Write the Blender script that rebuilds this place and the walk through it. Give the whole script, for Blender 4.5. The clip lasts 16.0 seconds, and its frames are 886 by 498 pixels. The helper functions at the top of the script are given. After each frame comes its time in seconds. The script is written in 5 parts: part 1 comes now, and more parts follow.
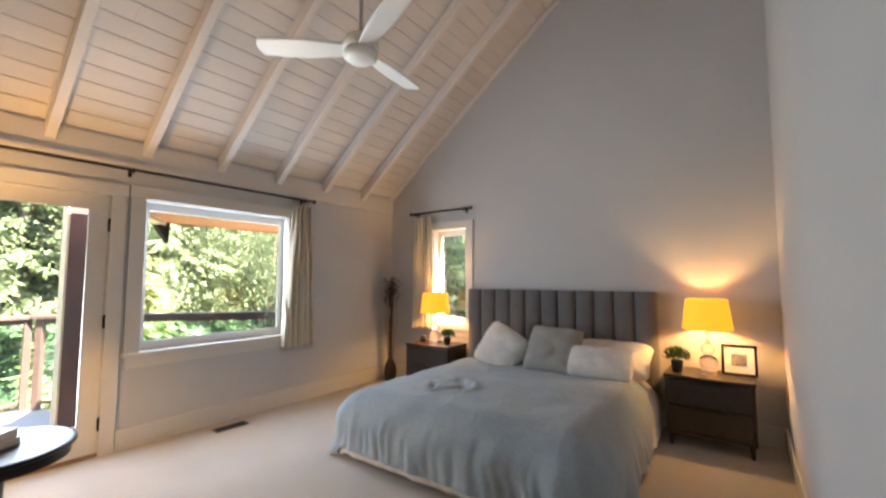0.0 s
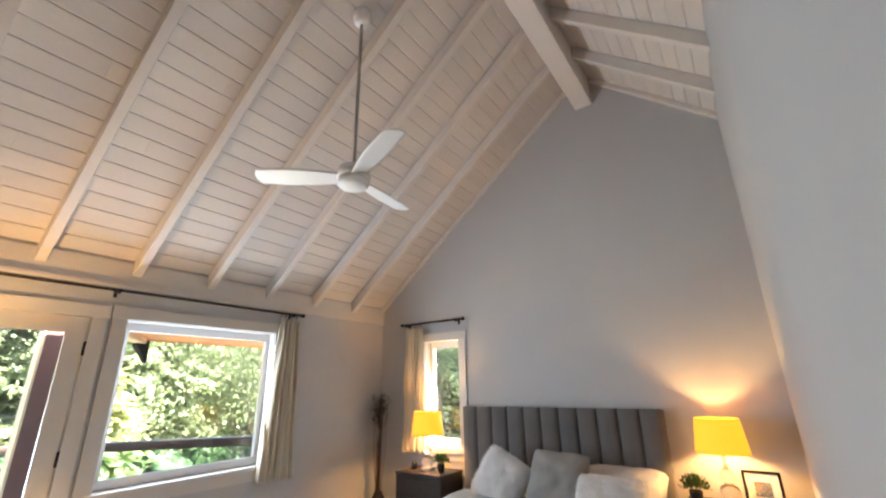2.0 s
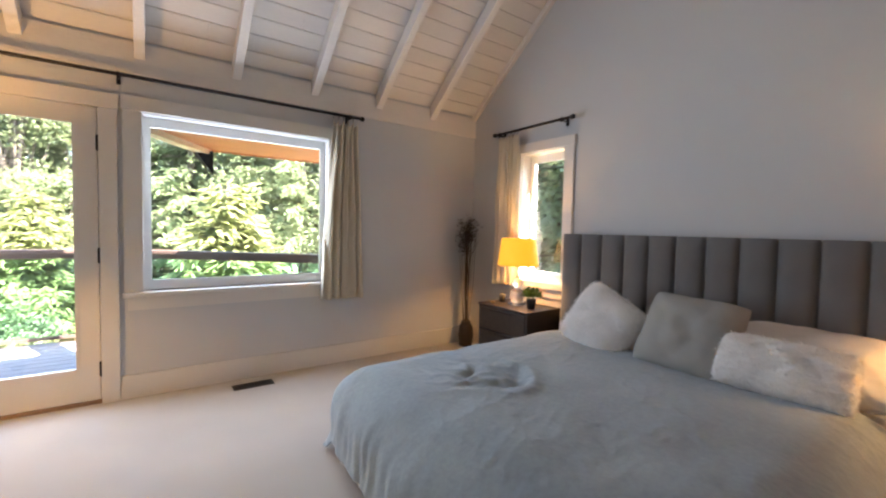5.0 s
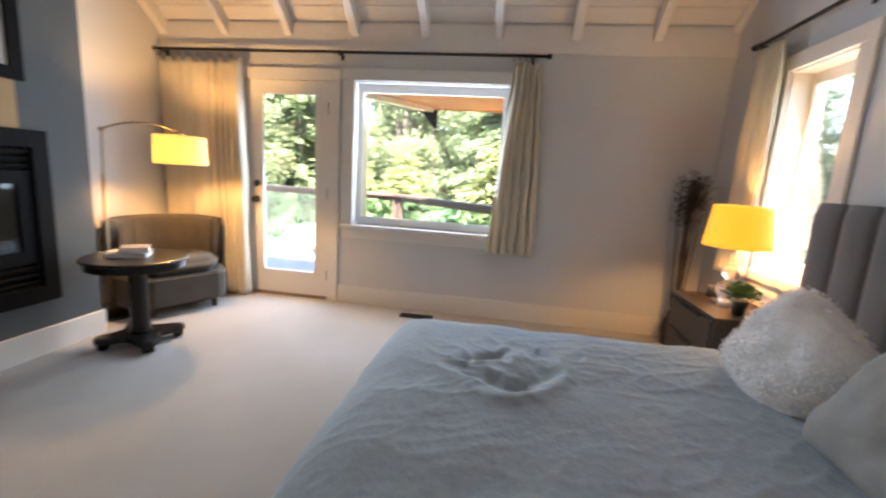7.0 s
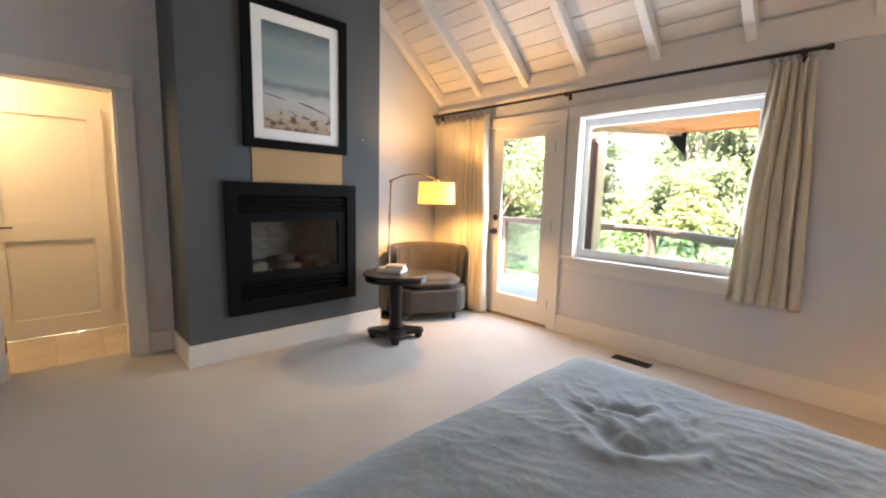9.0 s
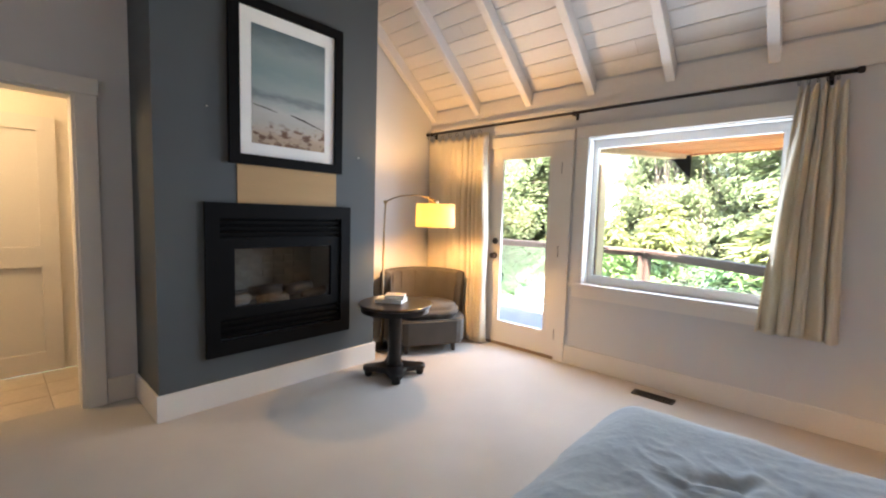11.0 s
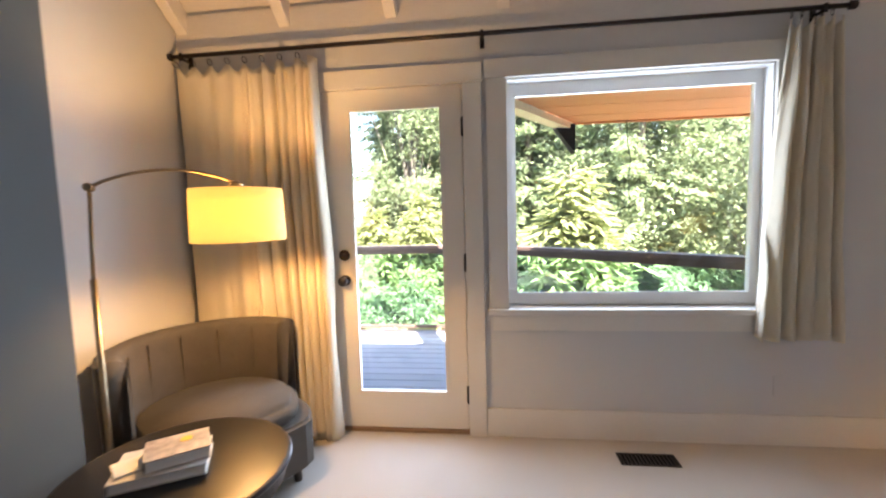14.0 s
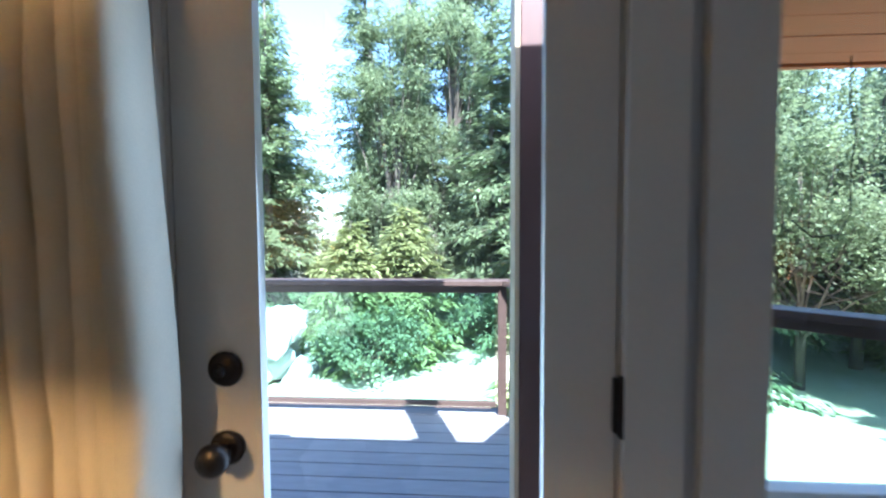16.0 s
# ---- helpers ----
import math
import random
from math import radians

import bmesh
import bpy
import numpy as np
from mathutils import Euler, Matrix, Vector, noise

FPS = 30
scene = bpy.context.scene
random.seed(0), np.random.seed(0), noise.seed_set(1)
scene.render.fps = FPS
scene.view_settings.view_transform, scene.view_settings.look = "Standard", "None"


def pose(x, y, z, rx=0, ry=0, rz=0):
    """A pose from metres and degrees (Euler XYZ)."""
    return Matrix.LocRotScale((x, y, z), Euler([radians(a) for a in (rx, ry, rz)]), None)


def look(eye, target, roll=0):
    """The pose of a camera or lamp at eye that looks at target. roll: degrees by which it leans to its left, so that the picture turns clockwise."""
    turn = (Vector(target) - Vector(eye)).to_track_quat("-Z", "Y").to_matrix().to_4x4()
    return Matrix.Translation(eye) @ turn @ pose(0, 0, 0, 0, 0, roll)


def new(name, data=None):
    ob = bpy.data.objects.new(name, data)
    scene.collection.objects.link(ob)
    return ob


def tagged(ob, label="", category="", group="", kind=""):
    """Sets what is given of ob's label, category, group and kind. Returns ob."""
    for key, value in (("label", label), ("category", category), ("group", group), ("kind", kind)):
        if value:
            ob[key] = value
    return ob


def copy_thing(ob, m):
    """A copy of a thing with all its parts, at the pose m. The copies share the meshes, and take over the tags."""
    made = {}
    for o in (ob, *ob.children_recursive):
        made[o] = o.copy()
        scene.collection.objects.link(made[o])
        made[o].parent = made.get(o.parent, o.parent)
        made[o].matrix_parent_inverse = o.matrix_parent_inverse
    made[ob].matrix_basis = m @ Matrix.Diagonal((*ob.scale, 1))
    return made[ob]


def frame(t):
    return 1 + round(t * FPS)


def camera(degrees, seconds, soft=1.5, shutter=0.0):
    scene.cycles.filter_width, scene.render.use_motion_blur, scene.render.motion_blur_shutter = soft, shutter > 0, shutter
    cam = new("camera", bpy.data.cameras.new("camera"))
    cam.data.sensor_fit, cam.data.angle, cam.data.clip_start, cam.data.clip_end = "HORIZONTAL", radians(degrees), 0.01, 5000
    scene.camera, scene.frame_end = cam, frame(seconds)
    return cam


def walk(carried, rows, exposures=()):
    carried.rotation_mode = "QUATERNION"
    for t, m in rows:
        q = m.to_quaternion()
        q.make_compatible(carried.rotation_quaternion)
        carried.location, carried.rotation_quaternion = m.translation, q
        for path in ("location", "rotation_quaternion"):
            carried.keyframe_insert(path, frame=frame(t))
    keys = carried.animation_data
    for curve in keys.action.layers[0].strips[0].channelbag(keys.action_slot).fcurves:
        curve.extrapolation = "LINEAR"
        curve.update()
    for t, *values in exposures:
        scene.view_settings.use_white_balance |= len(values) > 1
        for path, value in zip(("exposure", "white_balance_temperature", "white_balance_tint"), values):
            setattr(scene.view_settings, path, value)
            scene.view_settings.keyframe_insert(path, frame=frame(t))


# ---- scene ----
cam = camera(93.6, 16.0, soft=2.1, shutter=0.4)

PATH = [
    (0, (-1.124, -4.187, 1.395), (0.493, -3.019, 1.537), 0.0),
    (0.5, (-1.119, -4.196, 1.444), (0.484, -3.076, 1.863), -0.5),
    (1, (-1.121, -4.191, 1.497), (0.462, -3.129, 2.104), -1.1),
    (1.5, (-1.112, -4.185, 1.507), (0.449, -3.145, 2.203), -1.4),
    (2, (-1.093, -4.196, 1.512), (0.469, -3.111, 2.132), -1.1),
    (2.5, (-1.048, -4.183, 1.46), (0.518, -2.989, 1.811), -0.4),
    (3, (-0.957, -4.19, 1.39), (0.575, -2.905, 1.412), 0.1),
    (5.5, (0.672, -3.707, 1.278), (1.606, -1.946, 1.113), 1.2),
    (6, (1.046, -3.762, 1.275), (1.672, -1.887, 0.967), 1.0),
    (6.5, (1.381, -3.742, 1.27), (1.681, -1.785, 0.989), 3.6),
    (7, (1.695, -3.795, 1.281), (1.417, -1.845, 0.938), 3.6),
    (7.5, (1.983, -3.778, 1.303), (1.233, -1.953, 0.973), 2.9),
    (8, (2.188, -3.696, 1.334), (1.113, -2.034, 1.044), 1.4),
    (8.5, (2.302, -3.653, 1.33), (0.851, -2.303, 1.058), 1.3),
    (11, (1.856, -3.645, 1.359), (0.512, -2.172, 1.198), 1.7),
    (11.5, (1.505, -3.582, 1.333), (0.137, -2.133, 1.166), 1.0),
    (12, (1.139, -3.54, 1.323), (-0.097, -1.974, 1.192), 1.1),
    (12.5, (0.808, -3.466, 1.329), (-0.105, -1.701, 1.105), 0.8),
    (13, (0.544, -3.154, 1.326), (-0.162, -1.293, 1.132), 1.1),
    (13.5, (0.315, -2.821, 1.336), (-0.118, -0.875, 1.174), -1.8),
    (14, (0.163, -2.425, 1.334), (-0.065, -0.445, 1.169), -1.6),
    (14.5, (0.066, -1.984, 1.331), (-0.145, -0.003, 1.16), -1.1),
    (15, (-0.079, -1.572, 1.341), (-0.158, 0.422, 1.215), -1.6),
    (15.5, (-0.108, -1.127, 1.34), (-0.258, 0.866, 1.282), -1.0),
    (16, (-0.25, -0.758, 1.368), (-0.38, 1.236, 1.275), -0.3),
]
walk(cam, [(t, look(eye, target, roll)) for t, eye, target, roll in PATH], [(0, 4.3, 6800, 12), (1.5, 4.6, 6850, 11), (3, 4.3, 6050, 11), (6, 4.3, 6700, 14), (7.2, 4.4, 6450, 12), (8.5, 4.65, 6900, 13), (12.5, 4.45, 6450, 12), (14.0, 4.15, 6500, 14), (14.5, 3.65, 5850, 12), (15.2, 3.05, 5200, 9), (16, 2.87, 5050, 5)])

# ---- world, sun, large lights ----
world = bpy.data.worlds.new("world")
scene.world = world
world.use_nodes = True
_bg = world.node_tree.nodes["Background"]
_sky = world.node_tree.nodes.new("ShaderNodeTexSky")
_sky.sky_type, _sky.sun_disc = "NISHITA", False
SUN_DIR = Vector((0.20, -0.54, 0.80)).normalized()
_sky.sun_elevation = math.asin(SUN_DIR.z)
_sky.sun_rotation = math.atan2(SUN_DIR.x, SUN_DIR.y)
world.node_tree.links.new(_sky.outputs[0], _bg.inputs[0])
_bg.inputs[1].default_value = 0.15


def lamp(name, kind, m, energy, colour, size=0.1, size_y=None):
    d = bpy.data.lights.new(name, kind)
    d.energy, d.color = energy, colour
    if kind == "AREA":
        d.size = size
        if size_y:
            d.shape, d.size_y = "RECTANGLE", size_y
    elif kind == "SUN":
        d.angle = size
    else:
        d.shadow_soft_size = size
    ob = new(name, d)
    ob.matrix_world = m
    return ob


lamp("sun", "SUN", look(SUN_DIR * 20, (0, 0, 0)), 5.0, (1, 0.94, 0.84), radians(0.5))
DAY = (0.64, 0.79, 1.0)
lamp("window_light", "AREA", look((0.95, 0.062, 1.43), (0.95, -3, 1.55)), 2.4, DAY, 1.28, 1.15)
lamp("door_light", "AREA", look((-0.38, 0.027, 1.1), (-0.38, -3, 0.9)), 1.6, DAY, 0.50, 1.6)
lamp("side_window_light", "AREA", look((3.46, -1.03, 1.45), (0, -1.03, 1.3)), 0.12, DAY, 0.38, 1.0)
WARM = (1.0, 0.58, 0.22)


# ---- materials ----
def mat(name, colour, rough=0.6, metal=0.0, var=0.12, scale=6.0, fine=60.0, bump=0.15, depth=0.002, spec=0.5,
        stretch=(1, 1, 1), sheen=0.0, trans=0.0, island=0.0, second=None):
    """A surface with variation at two scales and a fine relief."""
    m = bpy.data.materials.new(name)
    m.use_nodes = True
    nt = m.node_tree
    N, L = nt.nodes, nt.links
    b = N["Principled BSDF"]
    b.inputs["Roughness"].default_value = rough
    b.inputs["Metallic"].default_value = metal
    b.inputs["Specular IOR Level"].default_value = spec
    b.inputs["Sheen Weight"].default_value = sheen
    co = N.new("ShaderNodeTexCoord")
    mp = N.new("ShaderNodeMapping")
    mp.inputs["Scale"].default_value = stretch
    L.new(co.outputs["Object"], mp.inputs["Vector"])
    big, small = N.new("ShaderNodeTexNoise"), N.new("ShaderNodeTexNoise")
    big.inputs["Scale"].default_value, big.inputs["Detail"].default_value = scale, 5
    small.inputs["Scale"].default_value, small.inputs["Detail"].default_value = fine, 4
    L.new(mp.outputs[0], big.inputs["Vector"])
    L.new(mp.outputs[0], small.inputs["Vector"])
    add = N.new("ShaderNodeMath")
    add.operation = "ADD"
    L.new(big.outputs["Fac"], add.inputs[0])
    L.new(small.outputs["Fac"], add.inputs[1])
    ramp = N.new("ShaderNodeMapRange")
    ramp.inputs["From Min"].default_value, ramp.inputs["From Max"].default_value = 0.65, 1.35
    L.new(add.outputs[0], ramp.inputs["Value"])
    mix = N.new("ShaderNodeMix")
    mix.data_type = "RGBA"
    c = Vector(colour)
    lo = Vector(second) if second else c * (1 - var)
    mix.inputs[6].default_value = (*lo, 1)
    mix.inputs[7].default_value = (*[min(1, v) for v in (c * (1 + (0 if second else var)))], 1)
    L.new(ramp.outputs[0], mix.inputs[0])
    out = mix.outputs[2]
    if island:
        g = N.new("ShaderNodeObjectInfo") if island < 0 else N.new("ShaderNodeNewGeometry")
        hs = N.new("ShaderNodeHueSaturation")
        r2 = N.new("ShaderNodeMapRange")
        r2.inputs["To Min"].default_value, r2.inputs["To Max"].default_value = 1 - abs(island), 1 + abs(island)
        L.new(g.outputs["Random" if island < 0 else "Random Per Island"], r2.inputs["Value"])
        L.new(r2.outputs[0], hs.inputs["Value"])
        L.new(out, hs.inputs["Color"])
        out = hs.outputs[0]
    L.new(out, b.inputs["Base Color"])
    bp = N.new("ShaderNodeBump")
    bp.inputs["Strength"].default_value, bp.inputs["Distance"].default_value = bump, depth
    L.new(small.outputs["Fac"], bp.inputs["Height"])
    L.new(bp.outputs[0], b.inputs["Normal"])
    if trans:
        tr = N.new("ShaderNodeBsdfTranslucent")
        L.new(out, tr.inputs["Color"])
        ms = N.new("ShaderNodeMixShader")
        ms.inputs[0].default_value = trans
        L.new(b.outputs[0], ms.inputs[1])
        L.new(tr.outputs[0], ms.inputs[2])
        L.new(ms.outputs[0], N["Material Output"].inputs["Surface"])
    return m


def glass(name, colour=(1, 1, 1), rough=0.0):
    """Thin clear sheet: mostly straight through, with a mirror part."""
    m = bpy.data.materials.new(name)
    m.use_nodes = True
    N, L = m.node_tree.nodes, m.node_tree.links
    N.remove(N["Principled BSDF"])
    t, g, x = N.new("ShaderNodeBsdfTransparent"), N.new("ShaderNodeBsdfGlossy"), N.new("ShaderNodeMixShader")
    w, p, f = N.new("ShaderNodeLayerWeight"), N.new("ShaderNodeMath"), N.new("ShaderNodeMath")
    w.inputs[0].default_value = 0.5
    p.operation, p.inputs[1].default_value = "POWER", 5.0
    f.operation, f.inputs[1].default_value, f.inputs[2].default_value = "MULTIPLY_ADD", 0.9, 0.035
    L.new(w.outputs["Facing"], p.inputs[0])
    L.new(p.outputs[0], f.inputs[0])
    t.inputs[0].default_value = (*colour, 1)
    g.inputs["Roughness"].default_value = rough
    L.new(f.outputs[0], x.inputs[0])
    L.new(t.outputs[0], x.inputs[1])
    L.new(g.outputs[0], x.inputs[2])
    L.new(x.outputs[0], N["Material Output"].inputs["Surface"])
    return m


def glowing(name, colour, strength, base=(0.8, 0.6, 0.35), trans=0.0):
    m = mat(name, base, 0.8, var=0.04, scale=3, fine=300, bump=0.2, trans=trans)
    b = m.node_tree.nodes["Principled BSDF"]
    b.inputs["Emission Color"].default_value = (*colour, 1)
    b.inputs["Emission Strength"].default_value = strength
    return m


M_WALL = mat("wall_paint", (0.56, 0.55, 0.54), 0.75, var=0.03, scale=1.2, fine=220, bump=0.12, depth=0.001, spec=0.3)
M_TRIM = mat("trim_paint", (0.67, 0.63, 0.575), 0.42, var=0.03, scale=2.5, fine=90, bump=0.05, depth=0.001)
M_CEIL = mat("ceiling_paint", (0.69, 0.64, 0.59), 0.6, var=0.05, scale=3, fine=70, bump=0.15, depth=0.001, stretch=(0.4, 2, 2), island=0.05)
M_CARPET = mat("carpet", (0.43, 0.385, 0.33), 0.95, var=0.10, scale=2.2, fine=260, bump=0.8, depth=0.006, spec=0.1, sheen=0.3)
M_SLATE = mat("slate_paint", (0.074, 0.082, 0.084), 0.68, var=0.06, scale=1.5, fine=160, bump=0.15, depth=0.001, spec=0.4)
M_BLACK = mat("black_metal", (0.0045, 0.0042, 0.004), 0.6, spec=0.08, metal=0.0, var=0.2, scale=8, fine=200, bump=0.08)
M_BRONZE = mat("dark_bronze", (0.035, 0.028, 0.024), 0.38, metal=0.8, var=0.2, scale=20, fine=200, bump=0.05)
M_EBONY = mat("black_wood", (0.008, 0.006, 0.005), 0.3, var=0.35, scale=5, fine=70, bump=0.1, stretch=(1, 6, 6), spec=0.35)
M_WALNUT = mat("dark_wood", (0.030, 0.020, 0.014), 0.42, var=0.4, scale=4, fine=60, bump=0.18, stretch=(8, 1, 8))
M_LEG = mat("leg_wood", (0.045, 0.028, 0.018), 0.4, var=0.3, scale=6, fine=60, stretch=(6, 6, 1))
M_HEAD = mat("grey_upholstery", (0.150, 0.140, 0.132), 0.9, var=0.12, scale=4, fine=420, bump=0.4, depth=0.002, spec=0.2, sheen=0.3)
M_DUVET = mat("duvet_linen", (0.285, 0.325, 0.345), 0.9, var=0.10, scale=3, fine=48, bump=0.45, depth=0.004, spec=0.2, sheen=0.25)
M_SHEET = mat("white_linen", (0.72, 0.69, 0.66), 0.9, var=0.05, scale=4, fine=300, bump=0.2, spec=0.2)
M_FUR = mat("white_fur", (0.92, 0.89, 0.86), 0.95, var=0.08, scale=8, fine=120, bump=0.3, spec=0.15, trans=0.25, island=0.04)
M_GREYPIL = mat("grey_linen", (0.32, 0.305, 0.280), 0.92, var=0.08, scale=5, fine=350, bump=0.4, spec=0.2)
M_CURTAIN = mat("cream_linen", (0.72, 0.64, 0.50), 0.9, var=0.08, scale=3, fine=250, bump=0.35, stretch=(3, 3, 1), trans=0.25, spec=0.2)
M_CHAIR = mat("taupe_upholstery", (0.085, 0.072, 0.058), 0.88, var=0.2, scale=6, fine=300, bump=0.35, spec=0.2, sheen=0.05)
M_BRASS = mat("brushed_brass", (0.36, 0.29, 0.19), 0.35, metal=1.0, var=0.08, scale=20, fine=200, bump=0.03)
M_WHITE = mat("white_enamel", (0.82, 0.81, 0.79), 0.4, var=0.02, scale=3, fine=100, bump=0.03)
M_NICKEL = mat("nickel", (0.45, 0.43, 0.40), 0.3, metal=1.0, var=0.05, fine=100, bump=0.03)
M_CARD = mat("cardboard", (0.42, 0.27, 0.13), 0.85, var=0.06, scale=4, fine=120, bump=0.1, stretch=(1, 1, 6))
M_PAPER = mat("paper", (0.78, 0.76, 0.72), 0.85, var=0.04, scale=10, fine=120, bump=0.08)
M_POT = mat("black_pot", (0.015, 0.014, 0.014), 0.5, var=0.2, scale=20)
M_LEAF = mat("house_leaf", (0.055, 0.105, 0.025), 0.5, var=0.3, scale=40, fine=200, bump=0.1, trans=0.3, island=0.3)
M_DRY = mat("dried_reed", (0.075, 0.050, 0.035), 0.9, var=0.3, scale=30, fine=120, island=0.3)
M_TILE = mat("stone_tile", (0.50, 0.42, 0.33), 0.45, var=0.12, scale=4, fine=40, bump=0.06, island=-0.06)
M_GROUT = mat("grout", (0.44, 0.37, 0.29), 0.9, var=0.1, scale=10)
M_FIREBRICK = mat("firebox_panel", (0.44, 0.39, 0.31), 0.9, var=0.2, scale=8, fine=70, bump=0.4, depth=0.004)
M_LOG = mat("fire_log", (0.10, 0.075, 0.055), 0.95, var=0.5, scale=14, fine=60, bump=0.7, depth=0.008)
M_EMBER = mat("pale_log_end", (0.24, 0.17, 0.11), 0.9, var=0.3, scale=30)
M_DECK = mat("deck_wood", (0.17, 0.16, 0.165), 0.75, var=0.22, scale=4, fine=60, bump=0.3, stretch=(1, 10, 10), island=-0.14)
M_RAIL = mat("stained_rail", (0.065, 0.040, 0.032), 0.5, var=0.25, scale=5, fine=60, bump=0.15, stretch=(1, 6, 6))
M_POST = mat("red_brown_post", (0.095, 0.040, 0.034), 0.55, var=0.2, scale=4, fine=50, bump=0.15, stretch=(6, 6, 1))
M_SOFFIT = mat("cedar_soffit", (0.42, 0.105, 0.012), 0.6, var=0.2, scale=4, fine=50, bump=0.15, stretch=(1, 8, 8), island=0.12)
M_RAKE = mat("pale_cedar", (0.58, 0.45, 0.30), 0.6, var=0.15, scale=5, fine=60, stretch=(6, 1, 1))
M_SIDING = mat("outside_siding", (0.25, 0.16, 0.10), 0.7, var=0.2, scale=3, fine=40)
M_GROUND = mat("dry_lawn", (0.48, 0.44, 0.34), 0.95, var=0.3, scale=0.5, fine=14, bump=0.6, depth=0.05, second=(0.27, 0.27, 0.15))
M_ROCK = mat("pale_rock", (0.52, 0.50, 0.47), 0.9, var=0.25, scale=3, fine=20, bump=0.6, depth=0.03)
M_BARK = mat("bark", (0.10, 0.080, 0.062), 0.95, var=0.35, scale=4, fine=30, bump=0.7, depth=0.03, stretch=(1, 1, 0.25))
M_NEEDLE = mat("conifer_needles", (0.155, 0.200, 0.108), 0.6, var=0.3, scale=0.8, fine=10, bump=0.1, trans=0.5, island=0.28)
M_NEEDLE2 = mat("cedar_needles", (0.165, 0.215, 0.105), 0.6, var=0.3, scale=0.8, fine=10, bump=0.1, trans=0.5, island=0.28)
M_YOUNG = mat("young_needles", (0.245, 0.275, 0.110), 0.6, var=0.3, scale=0.8, fine=10, bump=0.1, trans=0.5, island=0.28)
M_BROAD = mat("broad_leaves", (0.205, 0.250, 0.135), 0.55, var=0.3, scale=1, fine=12, bump=0.1, trans=0.5, island=0.28)
M_SHADE = glowing("amber_lampshade", (1.0, 0.40, 0.02), 0.070, (0.50, 0.25, 0.04), 0.05)
M_SHADE2 = glowing("cream_lampshade", (1.0, 0.54, 0.10), 0.065, (0.64, 0.49, 0.24), 0.22)
M_BULB = glowing("bath_lamp_glass", (1.0, 0.75, 0.42), 1.5, (0.9, 0.85, 0.75))
G_PANE = glass("window_glass")
G_RAIL = glass("rail_glass", (0.76, 0.94, 0.91))
G_FIRE = glass("fire_glass", (0.75, 0.75, 0.75))
G_LAMP = mat("lamp_crystal", (0.93, 0.93, 0.92), 0.06, var=0.02, scale=20, fine=60, bump=0.05)
G_LAMP.node_tree.nodes["Principled BSDF"].inputs["Transmission Weight"].default_value = 0.8


# ---- mesh helpers ----
def box(x0, x1, y0, y1, z0, z1, bevel=0.0, bm=None):
    own = bm is None
    bm = bm or bmesh.new()
    r = bmesh.ops.create_cube(bm, size=1)
    bmesh.ops.scale(bm, vec=(x1 - x0, y1 - y0, z1 - z0), verts=r["verts"])
    bmesh.ops.translate(bm, vec=((x0 + x1) / 2, (y0 + y1) / 2, (z0 + z1) / 2), verts=r["verts"])
    if bevel and own:
        bmesh.ops.bevel(bm, geom=list(bm.edges), offset=bevel, segments=2, affect="EDGES", profile=0.6)
    return bm


def boxes(*items):
    bm = bmesh.new()
    for it in items:
        box(*it, bm=bm)
    return bm


def lathe(profile, n=32, cap=True):
    """A turned body from (radius, height) pairs."""
    bm = bmesh.new()
    rings = [[bm.verts.new((r * math.cos(2 * math.pi * i / n), r * math.sin(2 * math.pi * i / n), z)) for i in range(n)]
             for r, z in profile]
    for a, b in zip(rings, rings[1:]):
        for i in range(n):
            bm.faces.new((a[i], a[(i + 1) % n], b[(i + 1) % n], b[i]))
    if cap:
        bm.faces.new(rings[0][::-1])
        bm.faces.new(rings[-1])
    bmesh.ops.recalc_face_normals(bm, faces=bm.faces)
    return bm


def tube(points, radius, n=10, bm=None, taper=1.0):
    """A round bar along points."""
    bm = bm or bmesh.new()
    pts = [Vector(p) for p in points]
    rings = []
    for i, p in enumerate(pts):
        d = (pts[min(i + 1, len(pts) - 1)] - pts[max(i - 1, 0)]).normalized()
        u = d.orthogonal().normalized() if i == 0 else (rings_u - d * rings_u.dot(d)).normalized()
        rings_u = u
        w = d.cross(u)
        r = radius * (1 + (taper - 1) * i / max(1, len(pts) - 1))
        rings.append([bm.verts.new(p + r * (u * math.cos(2 * math.pi * k / n) + w * math.sin(2 * math.pi * k / n))) for k in range(n)])
    for a, b in zip(rings, rings[1:]):
        for k in range(n):
            bm.faces.new((a[k], a[(k + 1) % n], b[(k + 1) % n], b[k]))
    bm.faces.new(rings[0][::-1])
    bm.faces.new(rings[-1])
    bmesh.ops.recalc_face_normals(bm, faces=bm.faces)
    return bm


def prism(outline, z0, z1, bevel=0.0):
    """An outline of (x, y) raised from z0 to z1."""
    bm = bmesh.new()
    lo = [bm.verts.new((x, y, z0)) for x, y in outline]
    hi = [bm.verts.new((x, y, z1)) for x, y in outline]
    n = len(lo)
    bm.faces.new(lo[::-1])
    bm.faces.new(hi)
    for i in range(n):
        bm.faces.new((lo[i], lo[(i + 1) % n], hi[(i + 1) % n], hi[i]))
    bmesh.ops.recalc_face_normals(bm, faces=bm.faces)
    if bevel:
        bmesh.ops.bevel(bm, geom=[e for e in bm.edges if abs(e.verts[0].co.z - e.verts[1].co.z) < 1e-6], offset=bevel, segments=3, affect="EDGES")
    return bm


